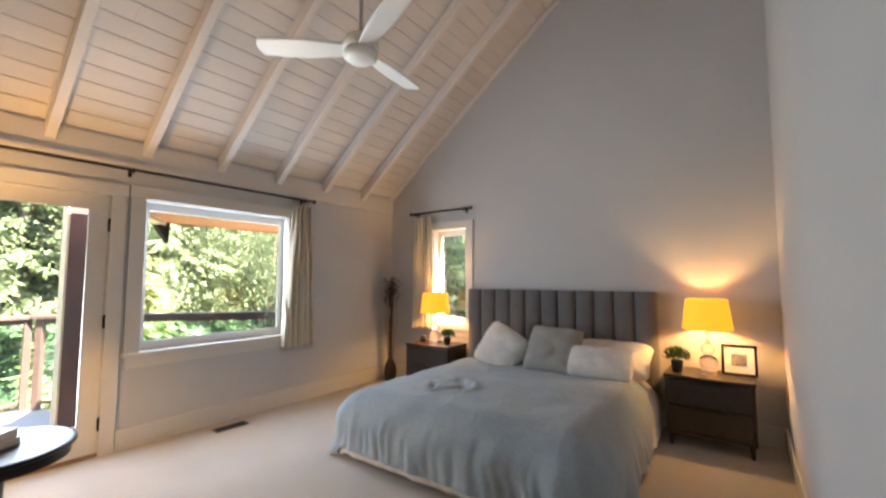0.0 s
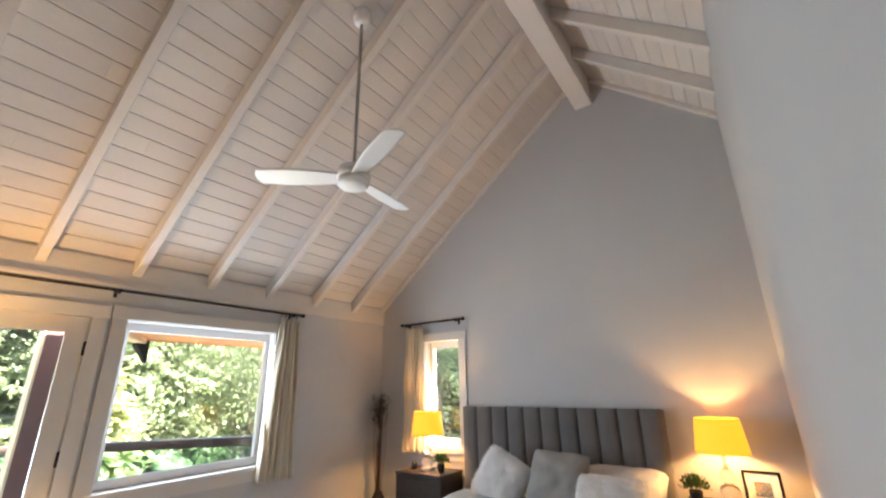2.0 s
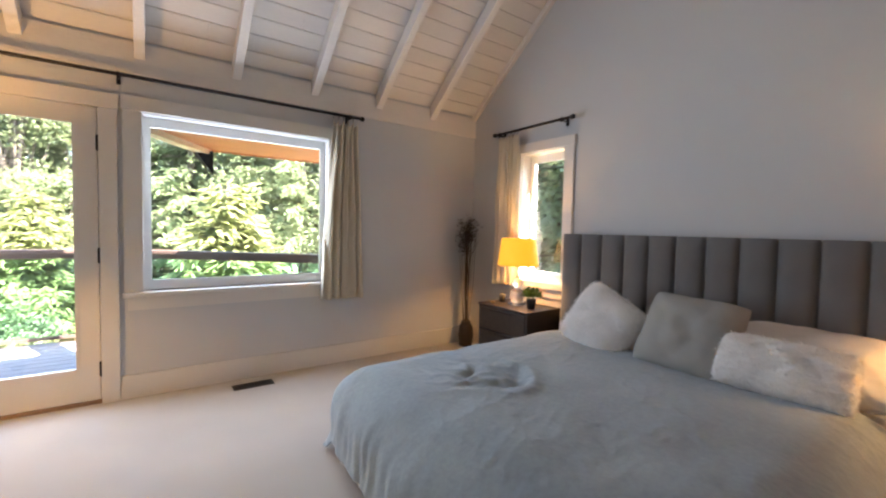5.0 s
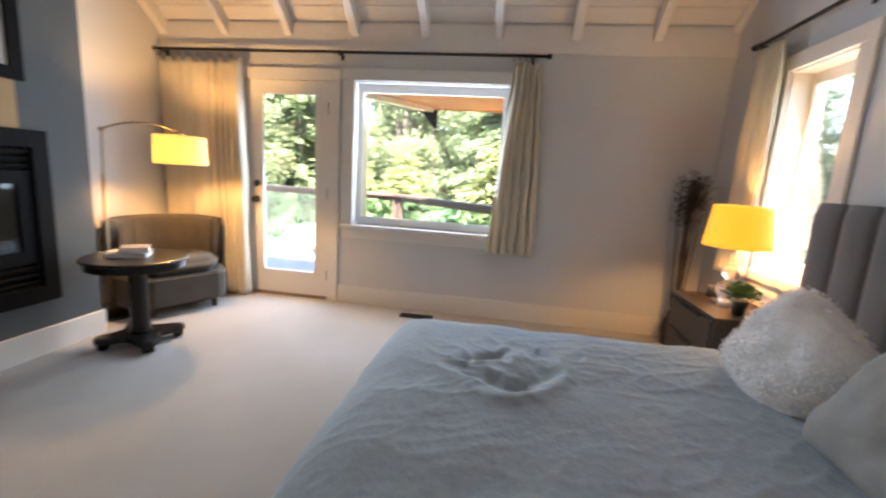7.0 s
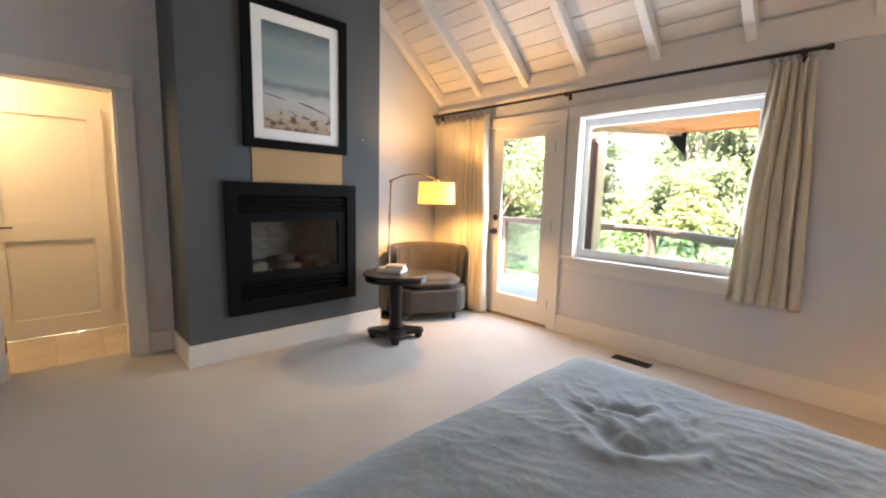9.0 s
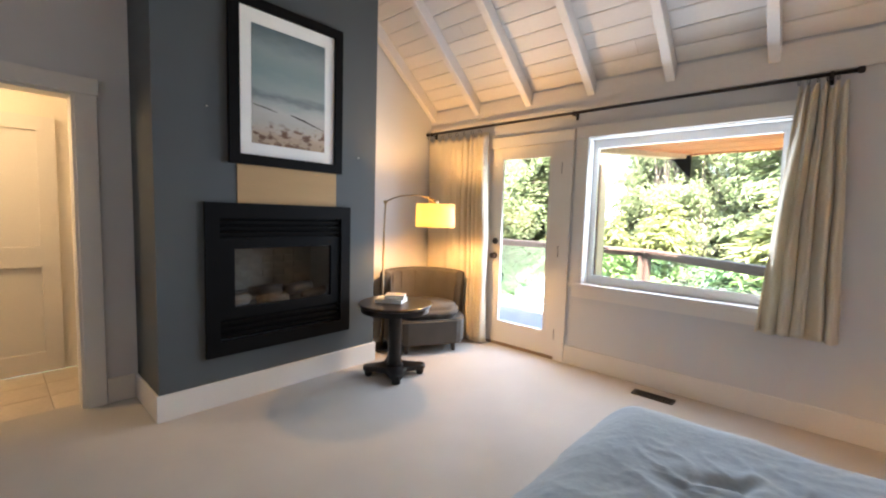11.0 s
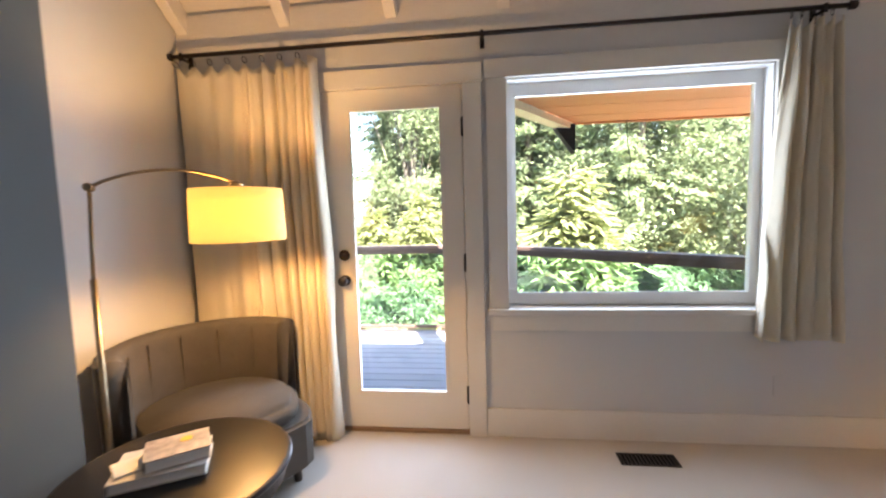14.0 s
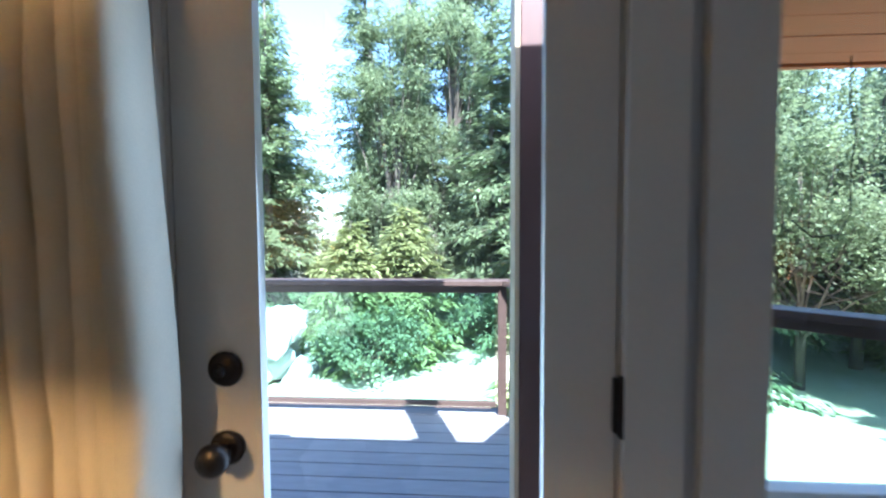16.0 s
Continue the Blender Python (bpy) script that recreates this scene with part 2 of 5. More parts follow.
def grid(f, nu, nv, closed=False):
    """A sheet: f(u, v) for u, v in 0..1."""
    bm = bmesh.new()
    vs = [[bm.verts.new(f(i / nu, j / nv)) for j in range(nv + 1)] for i in range(nu + (0 if closed else 1))]
    for i in range(nu):
        for j in range(nv):
            a, b = vs[i], vs[(i + 1) % len(vs)]
            bm.faces.new((a[j], b[j], b[j + 1], a[j + 1]))
    return bm


def solid(bm, t):
    """Gives a sheet a thickness, closed along its rim."""
    bmesh.ops.recalc_face_normals(bm, faces=bm.faces)
    bm.normal_update()
    verts, faces = list(bm.verts), list(bm.faces)
    rim = [e for e in bm.edges if e.is_boundary]
    twin = {v: bm.verts.new(v.co - v.normal * t) for v in verts}
    for f in faces:
        bm.faces.new([twin[v] for v in reversed(f.verts)])
    for e in rim:
        x, y = e.verts
        bm.faces.new((y, x, twin[x], twin[y]))
    bmesh.ops.recalc_face_normals(bm, faces=bm.faces)
    return bm


def mesh_of(name, bm, material, smooth=False):
    me = bpy.data.meshes.new(name)
    bm.to_mesh(me)
    bm.free()
    me.materials.append(material)
    if smooth:
        for p in me.polygons:
            p.use_smooth = True
    return me


def part(name, bm, material, parent=None, label="", m=None, smooth=False):
    ob = new(name, mesh_of(name, bm, material, smooth))
    if parent:
        ob.parent = parent
    if m:
        ob.matrix_basis = m
    return tagged(ob, label=label)


def thing(name, label, category, m=None, group="", kind=""):
    ob = new(name)
    ob.empty_display_size = 0.1
    if m:
        ob.matrix_basis = m
    return tagged(ob, label, category, group, kind)


def setting(name, bm, material, label="", category="", smooth=False):
    return tagged(part(name, bm, material, smooth=smooth), label, category or name.split("_")[0], kind="structure")


def noise3(x, y, z=0.0):
    return noise.noise(Vector((x, y, z)))


# ---- the room ----
XW, XE, YS, YN = -1.70, 3.39, -4.43, 0.0
RIDGE_Y, EAVE_Z, SL, SR = -3.19, 2.58, 0.797, 0.88
RIDGE_Z = EAVE_Z - SL * RIDGE_Y
SOUTH_Z = RIDGE_Z - SR * (RIDGE_Y - YS)
WT = 0.16


def wall_with_holes(name, axis, at, thick, a0, a1, z0, z1, holes, material, label):
    """A wall in the plane axis = at, with rectangular holes (a, b, z, z)."""
    cuts = sorted({a0, a1, *[h[0] for h in holes], *[h[1] for h in holes]})
    bm = bmesh.new()
    for a, b in zip(cuts, cuts[1:]):
        spans = sorted((h[2], h[3]) for h in holes if h[0] <= a and h[1] >= b)
        z = z0
        for s, e in spans + [(z1, z1)]:
            if s > z + 1e-6:
                if axis == "y":
                    box(a, b, min(at, at + thick), max(at, at + thick), z, s, bm=bm)
                else:
                    box(min(at, at + thick), max(at, at + thick), a, b, z, s, bm=bm)
            z = e
    return setting(name, bm, material, label, "wall")


setting("floor", box(XW - WT, XE + WT, YS - WT, YN + WT, -0.12, 0.0), M_CARPET, "cream wall-to-wall carpet, cut pile", "floor")
DOOR = (-0.83, 0.03, 0.0, 2.09)
WIN = (0.26, 1.66, 0.772, 2.085)
wall_with_holes("wall_north", "y", YN, WT, XW - WT, XE + WT, 0.0, 2.72, [DOOR, WIN], M_WALL, "pale grey painted wall with glazed door and window")
SWIN = (-1.30, -0.76, 0.80, 2.06)
wall_with_holes("wall_east", "x", XE, WT, YS - WT, YN, 0.0, 2.58, [SWIN], M_WALL, "pale grey painted gable wall behind the bed")
BATH = (-3.96, -3.25, 0.0, 2.06)
wall_with_holes("wall_west", "x", XW, -WT, YS - WT, YN, 0.0, 2.58, [BATH], M_WALL, "pale grey painted gable wall beside the chimney breast")


def gable(name, x0, x1, label):
    pts = [(YN, 2.58), (RIDGE_Y, RIDGE_Z + 0.1), (YS - WT, SOUTH_Z - 0.05), (YS - WT, 2.58)]
    bm = bmesh.new()
    a = [bm.verts.new((x0, y, z)) for y, z in pts]
    b = [bm.verts.new((x1, y, z)) for y, z in pts]
    bm.faces.new(a)
    bm.faces.new(b[::-1])
    for i in range(4):
        bm.faces.new((a[i], a[(i + 1) % 4], b[(i + 1) % 4], b[i]))
    bmesh.ops.recalc_face_normals(bm, faces=bm.faces)
    return setting(name, bm, M_WALL, label, "wall")


gable("wall_east_gable", XE, XE + WT, "pale grey painted upper gable wall")
gable("wall_west_gable", XW - WT, XW, "pale grey painted upper gable wall")
setting("wall_south", box(XW - WT, XE + WT, YS - WT, YS, 0, SOUTH_Z + 0.3), M_WALL, "pale grey painted tall side wall", "wall")


def ceiling_half(y0, z0, y1, z1, width=0.142, t=0.02):
    """Tongue-and-groove boards along x from the wall up to the ridge."""
    bm = bmesh.new()
    a, b = Vector((0, y0, z0)), Vector((0, y1, z1))
    d = (b - a).normalized()
    n = Vector((0, -d.z, d.y)) if d.y * 1 > 0 else Vector((0, d.z, -d.y))
    n = n if n.z > 0 else -n
    L, k = (b - a).length, 0
    while k * width < L:
        s, e = k * width + 0.0014, min((k + 1) * width - 0.0014, L)
        if e > s:
            cx = XW + 0.7 + 0.9 * ((k * 0.618) % 1) * 3.0
            for x0, x1 in ((XW, cx - 0.0008), (cx + 0.0008, XE)):
                c = 0.006
                prof = [(s, 0.005), (s + c, 0), (e - c, 0), (e, 0.005), (e, t), (s, t)]
                q = [[bm.verts.new(Vector((x, 0, 0)) + a + d * p + n * h) for p, h in prof] for x in (x0, x1)]
                bm.faces.new(q[0])
                bm.faces.new(q[1][::-1])
                for i in range(6):
                    bm.faces.new((q[0][i], q[0][(i + 1) % 6], q[1][(i + 1) % 6], q[1][i]))
        k += 1
    for p, h0, h1 in ((0, 0.014, 0.10),):
        q = [[bm.verts.new(Vector((x, 0, 0)) + v + n * h) for v, h in ((a - d * 0.3, h0), (b, h0), (b, h1), (a - d * 0.3, h1))] for x in (XW - WT, XE + WT)]
        bm.faces.new(q[0])
        bm.faces.new(q[1][::-1])
        for i in range(4):
            bm.faces.new((q[0][i], q[0][(i + 1) % 4], q[1][(i + 1) % 4], q[1][i]))
    bmesh.ops.recalc_face_normals(bm, faces=bm.faces)
    return bm


setting("ceiling_north", ceiling_half(YN, EAVE_Z, RIDGE_Y, RIDGE_Z), M_CEIL, "cream painted tongue-and-groove board ceiling", "ceiling")
setting("ceiling_south", ceiling_half(YS, SOUTH_Z, RIDGE_Y, RIDGE_Z), M_CEIL, "cream painted tongue-and-groove board ceiling", "ceiling")


def rafter_mesh(y0, z0, y1, z1, w, h):
    d = Vector((0, y1 - y0, z1 - z0)).normalized()
    n = Vector((0, -d.z, d.y))
    n = n if n.z < 0 else -n
    a, b = Vector((0, y0, z0)), Vector((0, y1, z1))
    bm = bmesh.new()
    q = [[bm.verts.new(Vector((x, 0, 0)) + v) for v in (a + d * 0.0, b, b + n * h, Vector((0, y0, (a + n * h).z - (a + n * h - a).y * d.z / d.y)))] for x in (-w / 2, w / 2)]
    bm.faces.new(q[0])
    bm.faces.new(q[1][::-1])
    for i in range(4):
        bm.faces.new((q[0][i], q[0][(i + 1) % 4], q[1][(i + 1) % 4], q[1][i]))
    bmesh.ops.recalc_face_normals(bm, faces=bm.faces)
    bmesh.ops.bevel(bm, geom=list(bm.edges), offset=0.004, segments=1, affect="EDGES")
    return bm


_rn = mesh_of("rafter", rafter_mesh(YN - 0.001, EAVE_Z - 0.003, RIDGE_Y + 0.09, RIDGE_Z - SL * 0.09 - 0.003, 0.068, 0.110), M_CEIL)
_rs = mesh_of("rafter", rafter_mesh(YS + 0.001, SOUTH_Z - 0.003, RIDGE_Y - 0.09, RIDGE_Z - SR * 0.09 - 0.003, 0.068, 0.110), M_CEIL)
for k in range(8):
    for me in (_rn, _rs):
        r = new("rafter", me)
        r.location.x = 2.785 - 0.632 * k if k < 7 else XW + 0.045
        tagged(r, "cream painted exposed timber rafter", "rafter", "ceiling rafters", "structure")
_tn = mesh_of("trim", rafter_mesh(YN - 0.001, EAVE_Z - 0.003, RIDGE_Y + 0.1, RIDGE_Z - SL * 0.1 - 0.003, 0.05, 0.05), M_CEIL)
_ts = mesh_of("trim", rafter_mesh(YS + 0.001, SOUTH_Z - 0.003, RIDGE_Y - 0.1, RIDGE_Z - SR * 0.1 - 0.003, 0.05, 0.05), M_CEIL)
for me in (_tn, _ts):
    tagged(new("trim", me), "cream painted trim along the gable", "trim", kind="structure").location.x = XE - 0.026
setting("ridge_beam", box(XW, XE, RIDGE_Y - 0.1, RIDGE_Y + 0.1, 4.66, RIDGE_Z - 0.02, 0.006), M_CEIL, "cream painted heavy ridge beam", "beam")
setting("frieze_board", box(XW, XE, -0.018, -0.002, 2.34, EAVE_Z - 0.02, 0.003), M_CEIL, "cream painted frieze board under the rafters", "trim")


def baseboard(name, x0, x1, y0, y1):
    bm = box(x0, x1, y0, y1, 0.0, 0.172, 0.004)
    return setting(name, bm, M_TRIM, "tall cream painted baseboard", "baseboard")


baseboard("baseboard_north", 0.125, XE - 0.02, -0.018, -0.001)
baseboard("baseboard_east", XE - 0.018, XE - 0.001, YS + 0.02, -0.02)
baseboard("baseboard_south", XW + 0.02, XE - 0.02, YS + 0.001, YS + 0.018)
baseboard("baseboard_west", XW + 0.001, XW + 0.018, -3.135, -2.98)
baseboard("baseboard_west_b", XW + 0.001, XW + 0.018, YS + 0.02, -4.075)
baseboard("baseboard_west_c", XW + 0.001, XW + 0.018, -1.26, -0.02)
baseboard("baseboard_corner", XW + 0.02, -0.945, -0.018, -0.001)

# chimney breast
BX, BY0, BY1 = -1.15, -2.96, -1.28
FP = (-2.60, -1.65, 0.45, 1.30)
_b = bmesh.new()
box(XW + 0.002, BX, BY0, FP[0], 0, 5.15, bm=_b)
box(XW + 0.002, BX, FP[1], BY1, 0, 5.15, bm=_b)
box(XW + 0.002, BX, FP[0], FP[1], 0, FP[2], bm=_b)
box(XW + 0.002, BX, FP[0], FP[1], FP[3], 5.15, bm=_b)
setting("chimney_breast", _b, M_SLATE, "dark slate-blue painted chimney breast", "chimney breast")
baseboard("baseboard_breast", BX + 0.001, BX + 0.019, BY0 - 0.018, BY1 + 0.018)
baseboard("baseboard_breast_side", XW + 0.019, BX, BY0 - 0.018, BY0 - 0.001)
baseboard("baseboard_breast_side_b", XW + 0.019, BX, BY1 + 0.001, BY1 + 0.018)

# ---- fireplace insert ----
fire = thing("fireplace", "black metal gas fireplace insert with glass front", "fireplace", pose(BX, 0, 0))
for b4 in ((0.002, 0.03, -2.69, -2.60, 0.348, 1.402), (0.002, 0.03, -1.65, -1.56, 0.348, 1.402), (0.002, 0.03, -2.60, -1.65, 1.30, 1.402), (0.002, 0.03, -2.60, -1.65, 0.348, 0.45)):
    part("surround", box(*b4), M_BLACK, fire)
part("door_frame", boxes((-0.02, 0.012, -2.60, -2.50, 0.60, 1.16), (-0.02, 0.012, -1.735, -1.65, 0.60, 1.16),
                         (-0.02, 0.012, -2.50, -1.735, 1.085, 1.16), (-0.02, 0.012, -2.50, -1.735, 0.60, 0.672)), M_BLACK, fire)
part("firebox", boxes((-0.45, -0.42, -2.60, -1.65, 0.45, 1.30), (-0.42, -0.03, -2.60, -2.575, 0.45, 1.30), (-0.42, -0.03, -1.675, -1.65, 0.45, 1.30),
                      (-0.42, -0.03, -2.575, -1.675, 0.45, 0.62), (-0.42, -0.03, -2.575, -1.675, 1.22, 1.30)), M_FIREBRICK, fire, "buff brick-pattern firebox lining")
for i in range(6):
    z = 1.178 + i * 0.041 if i < 3 else 0.462 + (i - 3) * 0.045
    _s = mesh_of("louvre", box(-0.012, 0.012, -2.598, -1.652, -0.013, 0.013, 0.004), M_BLACK)
    s = new("louvre", _s)
    s.parent = fire
    s.matrix_basis = pose(0.0, 0, z + 0.013, 0, 22, 0)
for z0, z1 in ((0.45, 0.60), (1.16, 1.30)):
    part("louvre_back", box(-0.03, -0.02, -2.60, -1.65, z0, z1), M_BLACK, fire)
_brick = mesh_of("firebrick", box(0, 0.012, -0.088, 0.088, -0.026, 0.026, 0.003), M_FIREBRICK)
for row in range(9):
    for k in range(5):
        y = -2.485 + 0.182 * k + (0.091 if row % 2 else 0.0)
        if y < -1.70:
            fb = new("firebrick", _brick)
            fb.parent = fire
            fb.location = (-0.419, y, 0.665 + 0.058 * row)
pane = part("glass_panel", box(-0.012, -0.007, -2.505, -1.73, 0.668, 1.09), G_FIRE, fire, "clear fireplace glass")
pane.visible_shadow = False
random.seed(3)
for i in range(7):
    y = -2.42 + i * 0.1 + random.uniform(-0.03, 0.03)
    x, z = -0.2 + random.uniform(-0.07, 0.07), 0.66 + 0.03 * (i % 3)
    a = random.uniform(-0.6, 0.6)
    pts = [(x - 0.1 * math.sin(a), y - 0.11, z), (x + 0.01, y, z + 0.02), (x + 0.1 * math.sin(a), y + 0.11, z + random.uniform(-0.01, 0.04))]
    bm = tube(pts, 0.033 + 0.012 * random.random(), 10)
    for v in bm.verts:
        v.co += Vector((1, 1, 1)) * 0.008 * noise3(*(v.co * 30))
    part("log", bm, M_LOG if i % 3 else M_EMBER, fire, "ceramic log with pale ends" if i % 3 == 0 else "", smooth=True)

# cardboard strip and framed print above the fireplace
setting("wall_patch", box(BX + 0.001, BX + 0.006, -2.475, -1.69, 1.404, 1.70), M_CARD, "tan unpainted board strip above the fireplace", "panel")
pic = thing("framed_print", "large black-framed seascape print with white mat", "picture", pose(BX + 0.002, -2.0935, 1.672))
PW, PH = 0.44, 1.13
part("picture_frame", boxes((0, 0.035, -PW, -PW + 0.07, 0, PH), (0, 0.035, PW - 0.07, PW, 0, PH), (0, 0.035, -PW + 0.07, PW - 0.07, 0, 0.07),
                            (0, 0.035, -PW + 0.07, PW - 0.07, PH - 0.07, PH)), M_BLACK, pic)
part("mat_board", box(0.0, 0.014, -PW + 0.065, PW - 0.065, 0.065, PH - 0.065), M_PAPER, pic, "white mat board")


def print_material():
    """A misty beach: grey-green sky, pale surf, dark drift lines and tan sand."""
    m = bpy.data.materials.new("seascape_print")
    m.use_nodes = True
    N, L = m.node_tree.nodes, m.node_tree.links
    b = N["Principled BSDF"]
    b.inputs["Roughness"].default_value = 0.5
    co, sp = N.new("ShaderNodeTexCoord"), N.new("ShaderNodeSeparateXYZ")
    L.new(co.outputs["Object"], sp.inputs[0])
    nz, mp = N.new("ShaderNodeTexNoise"), N.new("ShaderNodeMapping")
    mp.inputs["Scale"].default_value = (1, 3, 9)
    nz.inputs["Scale"].default_value, nz.inputs["Detail"].default_value = 2.2, 6
    L.new(co.outputs["Object"], mp.inputs[0])
    L.new(mp.outputs[0], nz.inputs["Vector"])
    ma = N.new("ShaderNodeMath")
    ma.operation = "MULTIPLY_ADD"
    L.new(nz.outputs["Fac"], ma.inputs[0])
    ma.inputs[1].default_value = 0.11
    L.new(sp.outputs["Z"], ma.inputs[2])
    mr = N.new("ShaderNodeMapRange")
    mr.inputs["From Min"].default_value, mr.inputs["From Max"].default_value = 0.20, 1.02
    L.new(ma.outputs[0], mr.inputs["Value"])
    cr = N.new("ShaderNodeValToRGB")
    stops = ((0.0, (0.33, 0.23, 0.15)), (0.10, (0.40, 0.30, 0.21)), (0.16, (0.42, 0.36, 0.30)), (0.22, (0.40, 0.38, 0.34)), (0.30, (0.44, 0.43, 0.40)),
             (0.38, (0.32, 0.34, 0.33)), (0.43, (0.16, 0.19, 0.19)), (0.48, (0.26, 0.31, 0.30)), (0.65, (0.19, 0.25, 0.25)), (0.8, (0.22, 0.27, 0.27)), (1.0, (0.085, 0.12, 0.13)))
    el = cr.color_ramp.elements
    while len(el) < len(stops):
        el.new(0.5)
    for e, (p, c) in zip(el, stops):
        e.position, e.color = p, (*c, 1)
    L.new(mr.outputs[0], cr.inputs[0])
    # brown rocks along the foot of the sheet, soft dark cloud near its top
    rk, rm, rr = N.new("ShaderNodeTexNoise"), N.new("ShaderNodeMapping"), N.new("ShaderNodeMapRange")
    rm.inputs["Scale"].default_value = (1, 9, 16)
    rk.inputs["Scale"].default_value, rk.inputs["Detail"].default_value = 1.3, 4
    rr.inputs["From Min"].default_value, rr.inputs["From Max"].default_value = 0.50, 0.60
    L.new(co.outputs["Object"], rm.inputs[0])
    L.new(rm.outputs[0], rk.inputs["Vector"])
    L.new(rk.outputs["Fac"], rr.inputs["Value"])
    low, mul = N.new("ShaderNodeMapRange"), N.new("ShaderNodeMath")
    low.inputs["From Min"].default_value, low.inputs["From Max"].default_value = 0.33, 0.27
    L.new(sp.outputs["Z"], low.inputs["Value"])
    mul.operation = "MULTIPLY"
    L.new(low.outputs[0], mul.inputs[0])
    L.new(rr.outputs[0], mul.inputs[1])
    mx = N.new("ShaderNodeMix")
    mx.data_type = "RGBA"
    mx.inputs[7].default_value = (0.13, 0.060, 0.028, 1)
    L.new(mul.outputs[0], mx.inputs[0])
    L.new(cr.outputs[0], mx.inputs[6])
    L.new(mx.outputs[2], b.inputs["Base Color"])
    return m


part("print", box(0.0142, 0.016, -PW + 0.155, PW - 0.155, 0.155, PH - 0.165), print_material(), pic, "misty grey-green beach and surf print")
for y0, y1, z0, z1, w in ((-0.275, -0.10, 0.425, 0.395, 0.011), (0.0, 0.275, 0.395, 0.325, 0.013)):
    drift = bmesh.new()
    n = 14
    edge = [(y0 + (y1 - y0) * k / n, z0 + (z1 - z0) * k / n + 0.006 * noise3(k * 0.7, y0, 2)) for k in range(n + 1)]
    up = [drift.verts.new((0.0164, y, z + w * (0.3 + abs(noise3(y * 22, 1.0, w)) * 1.6) * math.sin(math.pi * min(1, (k + 0.6) / n)))) for k, (y, z) in enumerate(edge)]
    dn = [drift.verts.new((0.0164, y, z - 0.3 * w)) for y, z in edge]
    for k in range(n):
        drift.faces.new((dn[k], dn[k + 1], up[k + 1], up[k]))
    part("driftwood_stroke", drift, M_BRONZE, pic, "dark painted driftwood line")
for y, z in ((-2.66, 2.02), (-1.47, 1.83)):
    tagged(part("wall_anchor", lathe([(0.006, 0), (0.006, 0.006), (0.003, 0.009)], 10), M_NICKEL, m=pose(BX + 0.001, y, z, 0, 90, 0)),
           "small metal screw in the slate wall", "screw")

# ---- glazed door and windows ----
def glazed_door():
    d = thing("door_1", "white painted exterior door with one full-height pane", "door", kind="structure")
    x0, x1, g0, g1, z0, z1 = -0.81, 0.012, -0.664, -0.10, 0.245, 1.965
    part("door_leaf", boxes((x0, g0, 0.0, 0.022, 0.03, 2.07), (g1, x1, 0.0, 0.022, 0.03, 2.07), (g0, g1, 0.0, 0.022, 0.03, z0), (g0, g1, 0.0, 0.022, z1, 2.07)), M_TRIM, d)
    part("glazing_bead", boxes((g0, g0 + 0.018, -0.005, 0.020, z0, z1), (g1 - 0.018, g1, -0.005, 0.020, z0, z1), (g0 + 0.018, g1 - 0.018, -0.005, 0.020, z0, z0 + 0.018),
                               (g0 + 0.018, g1 - 0.018, -0.005, 0.020, z1 - 0.018, z1)), M_TRIM, d)
    p = part("pane", box(g0 + 0.01, g1 - 0.01, 0.008, 0.012, z0 + 0.01, z1 - 0.01), G_PANE, d, "clear glass pane")
    p.visible_shadow = False
    rose = [(0.001, 0), (0.032, 0.0), (0.034, 0.006), (0.03, 0.012), (0.02, 0.014), (0.001, 0.014)]
    part("deadbolt", lathe(rose + [(0.01, 0.02), (0.01, 0.028), (0.001, 0.028)], 24), M_BRONZE, d, "dark bronze deadbolt", pose(-0.716, -0.001, 1.105, 90), True)
    k = part("door_knob", lathe(rose + [(0.012, 0.016), (0.012, 0.03), (0.026, 0.038), (0.031, 0.052), (0.026, 0.064), (0.012, 0.07), (0.001, 0.071)], 24),
             M_BRONZE, d, "dark bronze door knob", pose(-0.716, -0.001, 0.952, 90), True)
    for z in (0.25, 1.05, 1.83):
        h = part("hinge", box(-0.012, 0.014, -0.008, 0.004, -0.05, 0.05, 0.003), M_BRONZE, d, "", pose(0.018, -0.002, z))
        part("hinge_pin", lathe([(0.006, -0.056), (0.008, -0.05), (0.008, 0.05), (0.006, 0.056)], 12), M_BRONZE, h, "", pose(0.001, -0.01, 0))
    part("door_jamb", boxes((-0.83, -0.814, 0.0, 0.16, 0.02, 2.09), (0.016, 0.03, 0.0, 0.16, 0.02, 2.09), (-0.814, 0.016, 0.0, 0.16, 2.074, 2.09)), M_TRIM, d)
    part("door_stop", boxes((-0.814, -0.795, 0.024, 0.06, 0.03, 2.074), (-0.003, 0.016, 0.024, 0.06, 0.03, 2.074), (-0.795, -0.003, 0.024, 0.06, 2.05, 2.074)), M_TRIM, d)
    part("threshold", box(-0.83, 0.03, -0.006, 0.18, 0.0, 0.024, 0.004), M_SIDING, d, "brown timber threshold")


glazed_door()


def casing(name, boxlist, label="cream painted flat casing"):
    return setting(name, boxes(*boxlist), M_TRIM, label, "trim")


